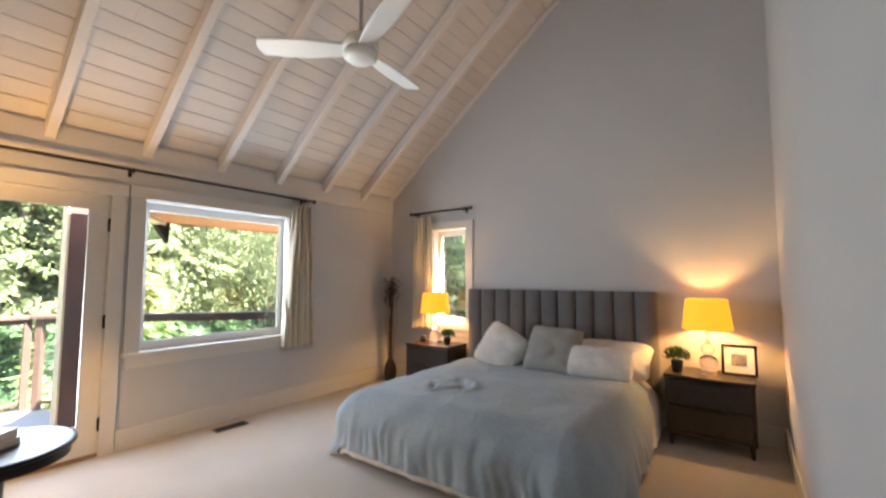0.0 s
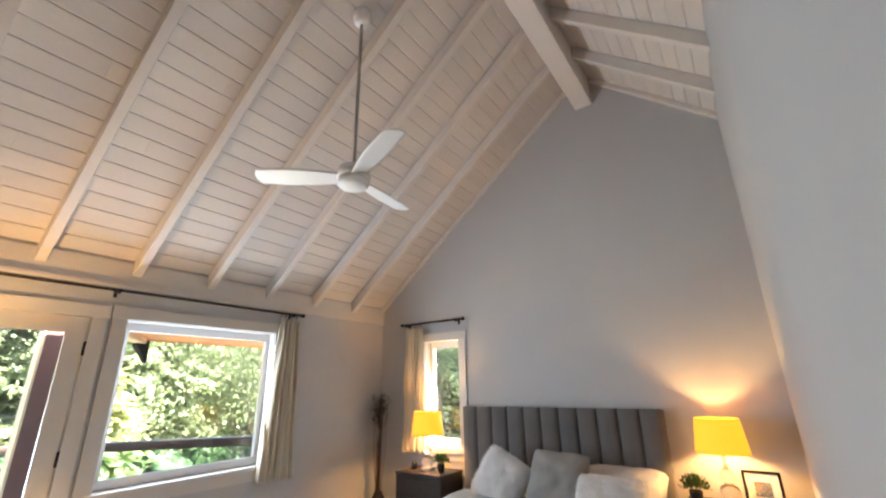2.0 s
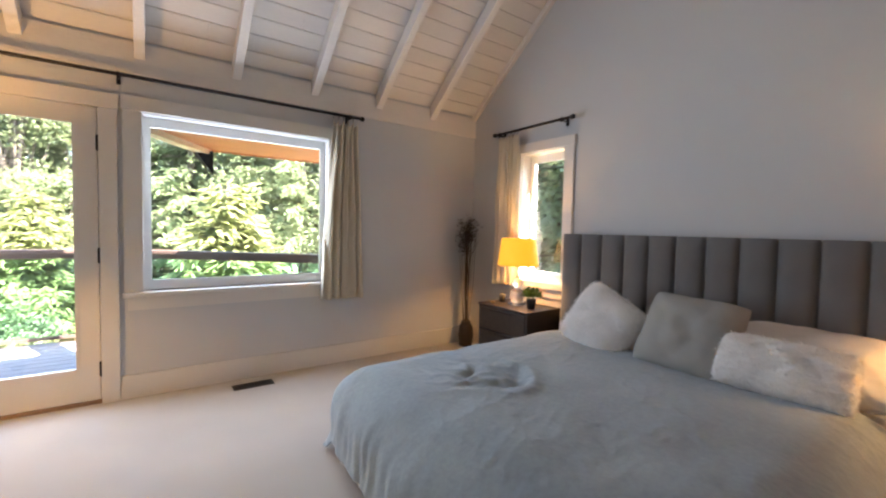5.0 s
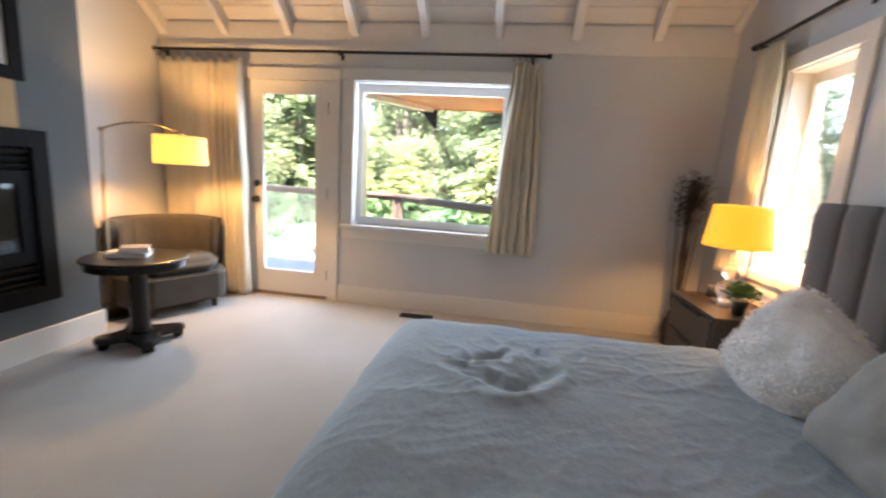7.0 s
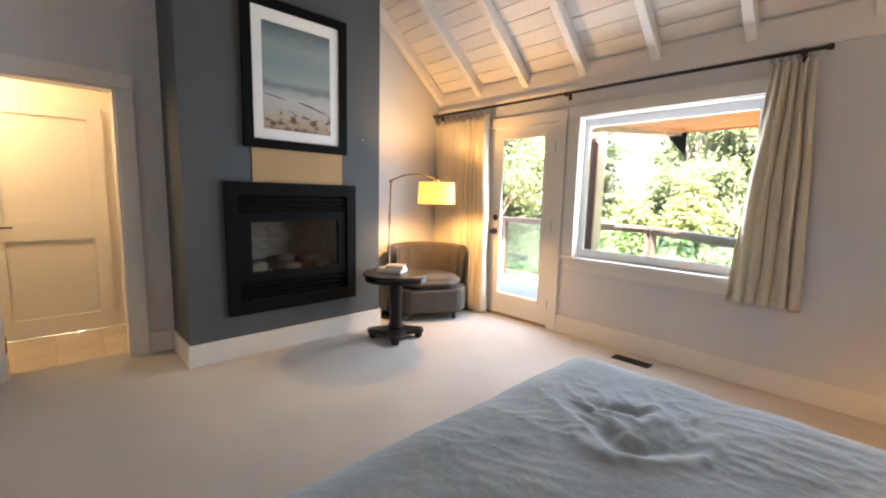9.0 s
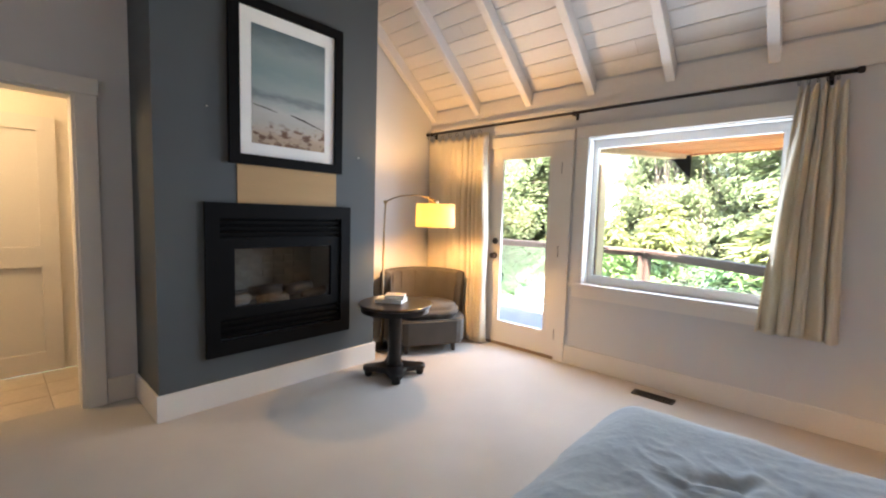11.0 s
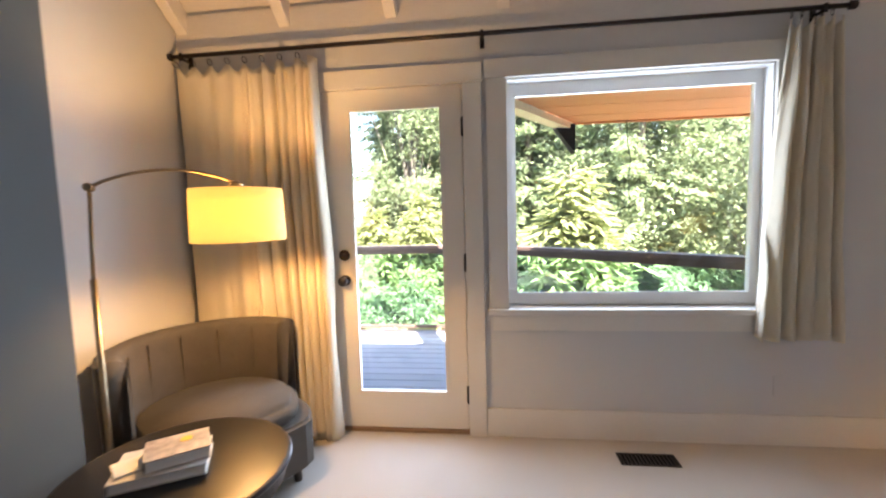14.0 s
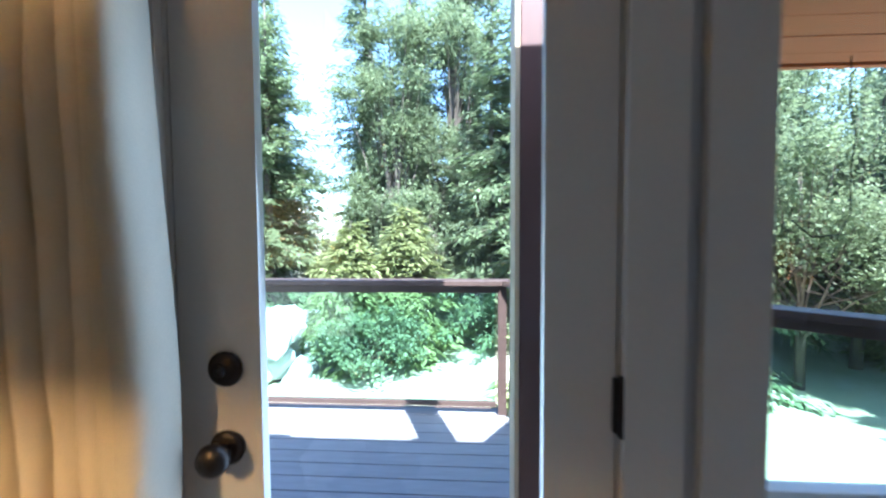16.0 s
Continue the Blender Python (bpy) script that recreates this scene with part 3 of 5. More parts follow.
casing("door_casing", [(-0.935, -0.822, -0.022, -0.001, 0, 2.072), (0.02, 0.122, -0.022, -0.001, 0, 2.072), (-0.945, 0.130, -0.026, -0.001, 2.073, 2.175)])
casing("window_casing", [(0.152, 0.262, -0.022, -0.001, 0.77, 2.083), (1.658, 1.768, -0.022, -0.001, 0.77, 2.083), (0.144, 1.776, -0.026, -0.001, 2.084, 2.185),
                         (0.17, 1.75, -0.018, -0.001, 0.648, 0.742)])
setting("window_stool", box(0.14, 1.78, -0.045, 0.082, 0.742, 0.777, 0.005), M_TRIM, "white painted window stool", "window sill")


def window_unit(name, label, axis_m, w, h, deep=0.0, lining=None):
    """A fixed vinyl sash: w wide along local x, h high, room towards local -y."""
    o = thing(name, label, "window", axis_m, kind="structure")
    part("reveal", boxes((0, 0.012, 0.0, 0.16, 0, h), (w - 0.012, w, 0.0, 0.16, 0, h), (0.012, w - 0.012, 0.0, 0.16, h - 0.012, h), (0.012, w - 0.012, 0.1, 0.16, 0, 0.012)), lining or M_WHITE, o)
    f = 0.045
    part("window_frame", boxes((0.012, f, 0.08 + deep, 0.13 + deep, 0.012, h - 0.012), (w - f, w - 0.012, 0.08 + deep, 0.13 + deep, 0.012, h - 0.012), (f, w - f, 0.08 + deep, 0.13 + deep, h - f - 0.03, h - 0.012),
                               (f, w - f, 0.08 + deep, 0.13 + deep, 0.012, f + 0.025)), M_WHITE, o, "white vinyl sash")
    part("inner_bead", boxes((f, f + 0.012, 0.072 + deep, 0.10 + deep, f + 0.025, h - f - 0.03), (w - f - 0.012, w - f, 0.072 + deep, 0.10 + deep, f + 0.025, h - f - 0.03),
                             (f, w - f, 0.072 + deep, 0.10 + deep, h - f - 0.042, h - f - 0.03), (f, w - f, 0.072 + deep, 0.10 + deep, f + 0.025, f + 0.037)), M_WHITE, o)
    p = part("pane", box(f, w - f, 0.108 + deep, 0.113 + deep, f, h - f), G_PANE, o, "clear glass pane")
    p.visible_shadow = False
    return o


window_unit("window_1", "large white-framed fixed window facing the deck", pose(0.26, 0, 0.772), 1.40, 1.313)
window_unit("window_2", "narrow white-framed window beside the bed", pose(XE, -0.76, 0.80, 0, 0, -90), 0.54, 1.26, 0.045, M_TRIM)
setting("side_window_casing", boxes((XE - 0.022, XE - 0.001, -0.762, -0.65, 0.77, 2.058), (XE - 0.022, XE - 0.001, -1.40, -1.298, 0.77, 2.058),
                                    (XE - 0.026, XE - 0.001, -1.41, -0.64, 2.059, 2.15), (XE - 0.018, XE - 0.001, -1.39, -0.66, 0.66, 0.742)), M_TRIM, "cream painted flat casing", "trim")
setting("side_window_stool", boxes((XE - 0.045, XE - 0.001, -1.42, -0.63, 0.742, 0.799), (XE - 0.001, XE + 0.08, -1.288, -0.772, 0.79, 0.806)), M_TRIM, "cream painted window stool", "window sill")


# ---- curtains ----
def rod(name, label, m, length, brackets):
    """A rod along local x, wall towards local +y, 0.08 m off it."""
    o = thing(name, label, "curtain rod", m)
    part("pole", tube([(0, 0, 0), (length, 0, 0)], 0.0125, 14), M_BRONZE, o, smooth=True)
    for x, s in ((0, -1), (length, 1)):
        part("finial", lathe([(0.014, 0), (0.021, 0.006), (0.021, 0.03), (0.014, 0.036)], 16), M_BRONZE, o, "", pose(x, 0, 0, 0, 90 * s, 0))
    for x in brackets:
        part("bracket", boxes((x - 0.008, x + 0.008, -0.004, 0.077, -0.02, -0.011), (x - 0.012, x + 0.012, 0.068, 0.078, -0.05, 0.02), (x - 0.008, x + 0.008, -0.016, -0.01, -0.03, 0.014)), M_BRONZE, o)
    return o


rod("curtain_rod", "long dark bronze curtain rod over door and window", pose(-1.68, -0.080, 2.302), 3.61, (0.06, 1.816, 3.5))
rod("curtain_rod", "short dark bronze curtain rod over narrow window", pose(XE - 0.08, -0.45, 2.29, 0, 0, -90), 0.95, (0.06, 0.86))


def curtain(label, m, top, bottom, z1, z0, folds, amp, seed, group="", gather=1.0):
    """Pleated cloth hung from rings; widths top and bottom along local x; folds crowd towards the far end as gather grows."""
    o = thing("curtain", label, "curtain", m, group)
    rnd = random.Random(seed)
    ph = [rnd.uniform(-0.5, 0.5) for _ in range(folds + 2)]

    def f(u, v):
        lo = 1 - v
        w = u ** gather
        k = w * folds
        a = ph[int(k) % len(ph)] * (1 - (k % 1)) + ph[(int(k) + 1) % len(ph)] * (k % 1)
        ring = u * folds
        x = (top[0] + (top[1] - top[0]) * u) * v + (bottom[0] + (bottom[1] - bottom[0]) * u) * lo
        k += (0.30 * noise3(u * 3.1, lo * 1.4, seed + 7) + 0.12 * noise3(u * 7, lo * 3.5, seed + 1)) * min(1, lo * 3)
        size = (0.18 + 1.15 * u * u) if gather > 1 else 1.0
        depth = amp * size * (1 + 0.9 * noise3(u * 4.3, lo * 0.8, seed + 2)) * (0.7 + 0.5 * lo) * (math.sin(2 * math.pi * k + 1.1 * a) + 0.35 * math.sin(4.6 * math.pi * k + 3 * a))
        x += 0.014 * math.cos(2 * math.pi * k) * (0.4 + lo) + 0.010 * noise3(u * 6, v * 3, seed)
        z = z0 + (z1 - z0) * v
        if v > 0.95:
            z -= 0.045 * (0.5 - 0.5 * math.cos(2 * math.pi * ring)) * (v - 0.95) / 0.05
        return (x, depth + 0.009 * noise3(u * 9, v * 5, seed + 3), z + (0.006 * math.sin(k * 5) if v == 0 else 0))
    part("cloth", solid(grid(f, folds * 14, 40), 0.003), M_CURTAIN, o, "", smooth=True)
    for i in range(folds):
        x = top[0] + (top[1] - top[0]) * (i + 0.02) / folds
        bm = tube([(0.017 * math.cos(a * math.pi / 6), 0, 0.017 * math.sin(a * math.pi / 6)) for a in range(13)], 0.0022, 6)
        part("ring", bm, M_BRONZE, o, "dark curtain ring", pose(x, 0, z1 + 0.018, 0, 0, 70))
    return o


curtain("cream linen curtain drawn beside the glazed door, to the floor", pose(0, -0.092, 0), (-1.655, -0.80), (-1.64, -0.755), 2.235, 0.012, 8, 0.046, 4, "cream curtains", 2.5)
curtain("short cream linen curtain gathered at the window, sill length", pose(0, -0.092, 0), (1.665, 1.895), (1.54, 1.955), 2.255, 0.63, 5, 0.034, 9, "cream curtains")
curtain("short cream linen curtain at the narrow window", pose(XE - 0.088, 0, 0, 0, 0, -90), (0.50, 0.80), (0.47, 0.83), 2.25, 0.73, 6, 0.026, 12, "cream curtains")

# floor register, socket
reg = thing("floor_register", "brown metal floor vent set in the carpet", "vent", pose(0.973, -0.205, 0.0))
part("rim", boxes((-0.15, 0.15, -0.055, -0.045, 0, 0.006), (-0.15, 0.15, 0.045, 0.055, 0, 0.006), (-0.15, -0.14, -0.045, 0.045, 0, 0.006), (0.14, 0.15, -0.045, 0.045, 0, 0.006)), M_BRONZE, reg)
# no hole here: a black sheet gives the duct's shade between the slats
part("duct", box(-0.14, 0.14, -0.045, 0.045, 0.0, 0.0012), M_BLACK, reg, "flat black sheet standing for the shade in the duct")
for i in range(14):
    part("slat", box(-0.0045, 0.0045, -0.045, 0.045, 0.002, 0.005), M_BRONZE, reg, "", pose(-0.13 + i * 0.02, 0, 0))
soc = thing("wall_socket", "pale grey power socket plate on the wall", "socket", pose(1.74, -0.001, 0.34))
part("cover_plate", box(-0.036, 0.036, -0.006, 0, -0.058, 0.058, 0.002), M_WALL, soc)
for z in (-0.02, 0.02):
    part("outlet", box(-0.016, 0.016, -0.008, -0.005, z - 0.013, z + 0.013, 0.001), M_WALL, soc)


# ---- bed ----
def bed():
    o = thing("bed", "king bed with rumpled grey-blue linen duvet", "bed", pose(0, 0, 0))
    part("bed_base", box(1.30, 3.22, -3.32, -1.70, 0.10, 0.28, 0.015), M_HEAD, o, "grey upholstered bed base")
    for x in (1.3, 3.1):
        for y in (-3.3, -1.6):
            part("leg", box(x - 0.03, x + 0.03, y - 0.03, y + 0.03, 0, 0.1, 0.004), M_LEG, o)
    part("mattress", box(1.30, 3.21, -3.32, -1.68, 0.281, 0.42, 0.05), M_SHEET, o, "white mattress", smooth=True)

    def drape(x0, x1, y0, y1, zt, r, hang, seed, amp, turn=0.0):
        """A quilt over the box: flat inside, rounded at the rim, hanging with folds."""
        ext = hang + r * 0.57
        xs, ys = x0 - ext, (y0 - ext, y1 + ext)

        def f(u, v):
            px = xs + (x1 - xs) * u
            cut = min(1, max(0, (px - 2.25) / 0.55))
            lo = ys[0] + turn * cut * cut * (3 - 2 * cut)
            py = lo + (ys[1] - lo) * v
            ix, iy = max(px, x0 + r), min(max(py, y0 + r), y1 - r)
            d = Vector((px - ix, py - iy, 0))
            L = (abs(d.x) ** 3.4 + abs(d.y) ** 3.4) ** (1 / 3.4)
            n = d / L if L > 1e-6 else Vector((0, 0, 0))
            puff = 0.018 * noise3(px * 1.9, py * 1.9, seed) + 0.009 * noise3(px * 5, py * 4.5, seed + 5) + 0.0015 * noise3(px * 17, py * 12, seed)
            wr = noise3(px * 4 + 2.5 * py, py * 9 - 4 * px, seed + 9)
            wr2 = noise3(px * 12 - 7 * py, py * 10 + 5 * px, seed + 4)
            wr3 = noise3(px * 20 + 9 * py, py * 7 - 6 * px, seed + 2)
            rough = max(0.15, 0.55 + 0.9 * noise3(px * 1.7, py * 1.7, 8))
            puff += rough * (0.0045 * max(0, 1 - abs(wr) * 7) + 0.003 * max(0, 1 - abs(wr2) * 7) + 0.001 * max(0, 1 - abs(wr3) * 5))
            # a sat-on hollow: a curved trough round a low mound
            hx = (px - 1.73 + 0.09 * noise3(px * 4.5, py * 4.5, 21) + 0.03 * noise3(px * 13, py * 13, 23)) / 0.20
            hy = (py + 2.14 + 0.09 * noise3(px * 4.5, py * 4.5, 22) + 0.03 * noise3(px * 13, py * 13, 24)) / 0.19
            ring, turned = math.hypot(hx, hy), math.atan2(hy, hx)
            south = max(0.0, math.cos(0.62 * (turned + 1.15))) ** 2
            north = max(0.0, math.cos(1.1 * (turned - 1.95))) ** 3
            puff -= 0.036 * south * math.exp(-((ring - 0.80) / 0.26) ** 2) + 0.030 * north * math.exp(-((ring - 0.62) / 0.24) ** 2)
            puff += 0.012 * south * math.exp(-((ring - 1.32) / 0.22) ** 2) - 0.012 * math.exp(-(ring / 1.1) ** 2)
            puff += 0.011 * max(0, 1 - abs(noise3(px * 9 + 5 * py, py * 9, 3)) * 5) * math.exp(-(ring / 1.5) ** 4)
            a = min(L / r, math.pi / 2)
            out = r * math.sin(a)
            drop = r * (1 - math.cos(a)) + max(0, L - r * math.pi / 2)
            s = max(0.0, drop - 0.07) / hang
            along = iy + (ix - x0 - r) * (1 if n.y > 0 else -1) + r * math.atan2(n.y, -n.x)
            hem = along + 0.05 * noise3(along * 2, s * 0.7, seed)
            fold = noise3(hem * 3.4, 0.3 * s, seed + 11) + 0.7 * noise3(hem * 8, 0.4 * s, seed + 12) + 0.4 * noise3(hem * 19, 0.6 * s, seed + 13)
            wave = amp * s * (0.6 + 0.8 * abs(noise3(along * 1.1, 5.0, seed))) * 2.1 * fold
            p = Vector((ix, iy, zt)) + n * (out + wave + 0.02 * s)
            p.z += puff * (1 if L < r * 0.6 else max(0.25, 1 - (L / r - 0.6))) - drop * (0.97 + 0.03 * noise3(along * 1.6, 2.0, seed))
            p.z = max(p.z, 0.03)
            return p
        return grid(f, 190, 210)
    part("duvet", solid(drape(1.10, 2.86, -3.55, -1.45, 0.520, 0.27, 0.150, 3, 0.013, 0.34), 0.012), M_DUVET, o, "rumpled grey-blue linen duvet", smooth=True)
    part("duvet_lining", solid(drape(1.13, 3.16, -3.52, -1.48, 0.480, 0.25, 0.185, 3, 0.010), 0.008), M_SHEET, o, "white cotton lining showing below the hem", smooth=True)
    hb = part("headboard", box(3.275, 3.385, -3.50, -1.395, 0.25, 1.262, 0.02), M_HEAD, o, "grey channel-tufted upholstered headboard")
    n = 11
    w = 2.105 / n
    me = mesh_of("channel", grid(lambda u, v: (3.276 - 0.045 * math.sin(math.pi * u) ** 0.45 * min(1, (1 - v) / 0.03 + 0.35), -w / 2 + 0.003 + (w - 0.006) * u, 0.32 + 0.95 * v), 12, 16), M_HEAD, True)
    for i in range(n):
        c = new("channel", me)
        c.parent = hb
        c.location.y = -3.50 + w * (i + 0.5)
    return o


bed()


def cushion(name, label, m, w, h, t, material, seed, fur=0, category="pillow"):
    """A stuffed square: w by h, standing in the local x-z plane, thickness along y."""
    rnd = random.Random(seed)

    def f(side):
        def g(u, v):
            a, b = 2 * u - 1, 2 * v - 1
            x = a * (1 - 0.10 * (1 - abs(b) ** 2) * abs(a) ** 3)
            z = b * (1 - 0.10 * (1 - abs(a) ** 2) * abs(b) ** 3)
            kk = 1 - (0.17 if fur else 0.10) * abs(a * b) ** (2.6 if fur else 4)
            x, z = x * kk, z * kk
            th = ((1 - abs(a) ** 2.6) * (1 - abs(b) ** 2.6)) ** 0.45
            wr = 0.025 * noise3(a * 2.5, b * 2.5, seed) + 0.012 * noise3(a * 7, b * 7, seed + 1) * (1 - th * 0.4)
            return (x * w / 2, side * th * (t / 2 + wr) , z * h / 2 + h / 2)
        return g
    n = 30
    bm = grid(f(1), n, n)
    b2 = grid(f(-1), n, n)
    me = bpy.data.meshes.new("tmp")
    b2.to_mesh(me)
    b2.free()
    bm.from_mesh(me)
    bpy.data.meshes.remove(me)
    bmesh.ops.remove_doubles(bm, verts=bm.verts, dist=0.0006)
    bmesh.ops.recalc_face_normals(bm, faces=bm.faces)
    o = thing(name, label, category, m)
    tufts = []
    if fur:
        faces = list(bm.faces)
        for _ in range(fur):
            fc = rnd.choice(faces)
            p = fc.calc_center_median() + Vector([rnd.uniform(-0.012, 0.012) for _ in range(3)])
            d = (fc.normal * 0.55 + Vector([rnd.uniform(-0.9, 0.9) for _ in range(3)]) + Vector((0, 0, -0.5))).normalized()
            tufts.append((p, d, rnd.uniform(0.010, 0.020)))
    part("cover", bm, material, o, smooth=True)
    if tufts:
        fb = bmesh.new()
        for p, d, L in tufts:
            s = d.orthogonal().normalized() * 0.0022
            q = d.cross(s).normalized() * 0.0015
            vs = [fb.verts.new(p - s), fb.verts.new(p + s), fb.verts.new(p + d * L + Vector((0, 0, -0.004))), fb.verts.new(p + q + d * L * 0.5)]
            fb.faces.new((vs[0], vs[1], vs[3]))
            fb.faces.new((vs[1], vs[2], vs[3]))
            fb.faces.new((vs[2], vs[0], vs[3]))
        tagged(part("fur", fb, material, o, "long shaggy white fur"), kind="stuff")
    return o


# head end is +x: cushions lean back towards it
cushion("fur_cushion", "white shaggy fur cushion tipped on one corner", pose(2.78, -2.06, 0.60, 0, 0, -90) @ pose(0, 0, 0, 0, 27, 0) @ pose(0, 0, -0.20, -18, 0, 0), 0.52, 0.52, 0.30, M_FUR, 1, fur=11000)
cushion("cushion", "plump grey linen cushion leaning on the headboard", pose(2.72, -2.63, 0.47, 0, 0, -90) @ pose(0, 0, 0, -32, 3, 0), 0.56, 0.52, 0.26, M_GREYPIL, 2)
cushion("lumbar_cushion", "long cream fur lumbar cushion lying against pillows", pose(2.70, -3.10, 0.50, 0, 0, -86) @ pose(0, 0, 0, -34, 2, 0), 0.62, 0.32, 0.19, M_FUR, 3, fur=8000)
cushion("pillow", "white cotton bed pillow behind the cushions", pose(2.92, -3.12, 0.50, 0, 0, -90) @ pose(0, 0, 0, -56, 0, 0), 0.76, 0.46, 0.22, M_SHEET, 4)


# ---- nightstands and what stands on them ----
def nightstand(label, m):
    """Front towards local -y; origin at the floor, centre of the back."""
    o = thing("nightstand", label, "nightstand", m, "nightstands")
    w, d, h = 0.64, 0.44, 0.585
    part("top", box(-w / 2, w / 2, -d, 0, h - 0.025, h, 0.004), M_WALNUT, o)
    part("body", boxes((-w / 2 + 0.008, -w / 2 + 0.028, -d + 0.01, 0, 0.10, h - 0.025), (w / 2 - 0.028, w / 2 - 0.008, -d + 0.01, 0, 0.10, h - 0.025),
                       (-w / 2 + 0.028, w / 2 - 0.028, -0.015, 0, 0.10, h - 0.025), (-w / 2 + 0.028, w / 2 - 0.028, -d + 0.01, -0.015, 0.10, 0.125)), M_WALNUT, o)
    for z0, z1 in ((0.132, 0.338), (0.346, 0.553)):
        dr = part("drawer", box(-w / 2 + 0.032, w / 2 - 0.032, -d + 0.004, -d + 0.024, z0, z1, 0.003), M_WALNUT, o)
        part("drawer_lip", boxes((-0.14, 0.14, -d - 0.006, -d + 0.004, z1 - 0.022, z1 - 0.010)), M_BRONZE, dr, "slim dark drawer pull")
    for x in (-w / 2 + 0.045, w / 2 - 0.045):
        for y in (-d + 0.045, -0.04):
            part("leg", tube([(x, y, 0.10), (x * 1.02, y, 0.0)], 0.022, 10, taper=0.65), M_LEG, o)
    return o


nightstand("dark brown wooden two-drawer nightstand beside the narrow window", pose(3.36, -1.00, 0, 0, 0, -90))
nightstand("dark brown wooden two-drawer nightstand beside the tall wall", pose(3.36, -3.91, 0, 0, 0, -90))


def table_lamp(label, m):
    o = thing("table_lamp", label, "lamp", m, "bedside lamps")
    part("foot", box(-0.06, 0.06, -0.06, 0.06, 0, 0.028, 0.004), G_LAMP, o, "clear crystal foot")
    part("stem", lathe([(0.025, 0.028), (0.050, 0.036), (0.068, 0.07), (0.072, 0.10), (0.062, 0.135), (0.030, 0.155), (0.026, 0.165), (0.050, 0.19), (0.055, 0.215), (0.046, 0.24), (0.022, 0.26), (0.014, 0.28), (0.01, 0.30)], 20), G_LAMP, o, "clear turned glass stem", smooth=True)
    part("neck", lathe([(0.006, 0.29), (0.006, 0.33), (0.016, 0.335), (0.016, 0.40), (0.004, 0.41)], 14), M_NICKEL, o)
    sh = solid(grid(lambda u, v: ((0.19 - 0.032 * v) * math.cos(2 * math.pi * u), (0.19 - 0.032 * v) * math.sin(2 * math.pi * u), 0.375 + 0.255 * v), 40, 6, True), 0.002)
    s = part("shade", sh, M_SHADE, o, "glowing amber fabric shade", smooth=True)
    part("shade_ring", boxes((-0.155, 0.155, -0.003, 0.003, 0.60, 0.606), (-0.003, 0.003, -0.155, 0.155, 0.60, 0.606)), M_NICKEL, s)
    return o


for y in (-0.985, -3.91):
    table_lamp("crystal table lamp with lit amber shade on nightstand", pose(3.14, y, 0.586))
    lamp("bulb", "POINT", pose(3.14, y, 1.06), 1.35, WARM, 0.035)


def pot_plant(label, m, seed, size):
    o = thing("potted_plant", label, "plant", m, "bedside plants")
    part("pot", lathe([(0.03 * size, 0), (0.036 * size, 0.004), (0.046 * size, 0.085 * size), (0.046 * size, 0.095 * size), (0.04 * size, 0.095 * size), (0.038 * size, 0.08 * size), (0.001, 0.08 * size)], 24, False), M_POT, o, smooth=True)
    rnd = random.Random(seed)
    bm = bmesh.new()
    for i in range(420):
        a, e, r = rnd.uniform(0, 6.283), rnd.uniform(-0.25, 1.4), rnd.uniform(0.02, 0.095) * size
        p = Vector((math.cos(a) * math.cos(e) * r, math.sin(a) * math.cos(e) * r, 0.115 * size + math.sin(e) * r * 0.85))
        d = (p - Vector((0, 0, 0.06 * size)) + Vector([rnd.uniform(-0.03, 0.03) for _ in range(3)])).normalized()
        s = d.cross(Vector((rnd.uniform(-1, 1), rnd.uniform(-1, 1), 0.4))).normalized() * 0.008 * size
        L = rnd.uniform(0.02, 0.034) * size
        v = [bm.verts.new(q) for q in (p, p + d * L * 0.5 + s, p + d * L, p + d * L * 0.5 - s)]
        bm.faces.new(v)
    tagged(part("leaves", bm, M_LEAF, o, "small green leaves"), kind="stuff")
    return o


pot_plant("small green plant in a black pot on nightstand", pose(3.07, -3.68, 0.586), 5, 1.05)
pot_plant("small green plant in a tall black pot on nightstand", pose(3.10, -1.20, 0.586), 6, 0.95)

ph = thing("photo_frame", "black photo frame with white mat on nightstand", "photo frame", pose(3.20, -4.125, 0.586, 0, 0, -90) @ pose(0, 0, 0, -10, 0, 0) @ pose(0, 0, 0, 0, 0, -10))
part("moulding", boxes((-0.125, -0.107, -0.018, 0, 0, 0.25), (0.107, 0.125, -0.018, 0, 0, 0.25), (-0.107, 0.107, -0.018, 0, 0, 0.018), (-0.107, 0.107, -0.018, 0, 0.232, 0.25)), M_EBONY, ph)
part("mount", box(-0.108, 0.108, -0.010, -0.004, 0.017, 0.233), M_PAPER, ph, "white mat")
part("photo", box(-0.055, 0.055, -0.0125, -0.0105, 0.075, 0.175), mat("photo_print", (0.22, 0.22, 0.22), 0.4, var=0.8, scale=16, fine=60, bump=0.0), ph, "small black-and-white landscape photo")
part("strut", box(-0.02, 0.02, 0.0, 0.006, 0.02, 0.16), M_EBONY, ph)

mug = thing("candle_jar", "small dark candle jar on nightstand", "candle", pose(3.14, -0.79, 0.586))
part("jar", lathe([(0.03, 0), (0.034, 0.004), (0.034, 0.075), (0.03, 0.075), (0.029, 0.05), (0.001, 0.05)], 24, False), M_POT, mug, smooth=True)
dish = thing("small_dish", "shallow brass dish on nightstand", "dish", pose(3.02, -0.78, 0.586))
part("bowl", lathe([(0.02, 0), (0.034, 0.012), (0.032, 0.013), (0.018, 0.004), (0.001, 0.004)], 20, False), M_BRASS, dish, smooth=True)


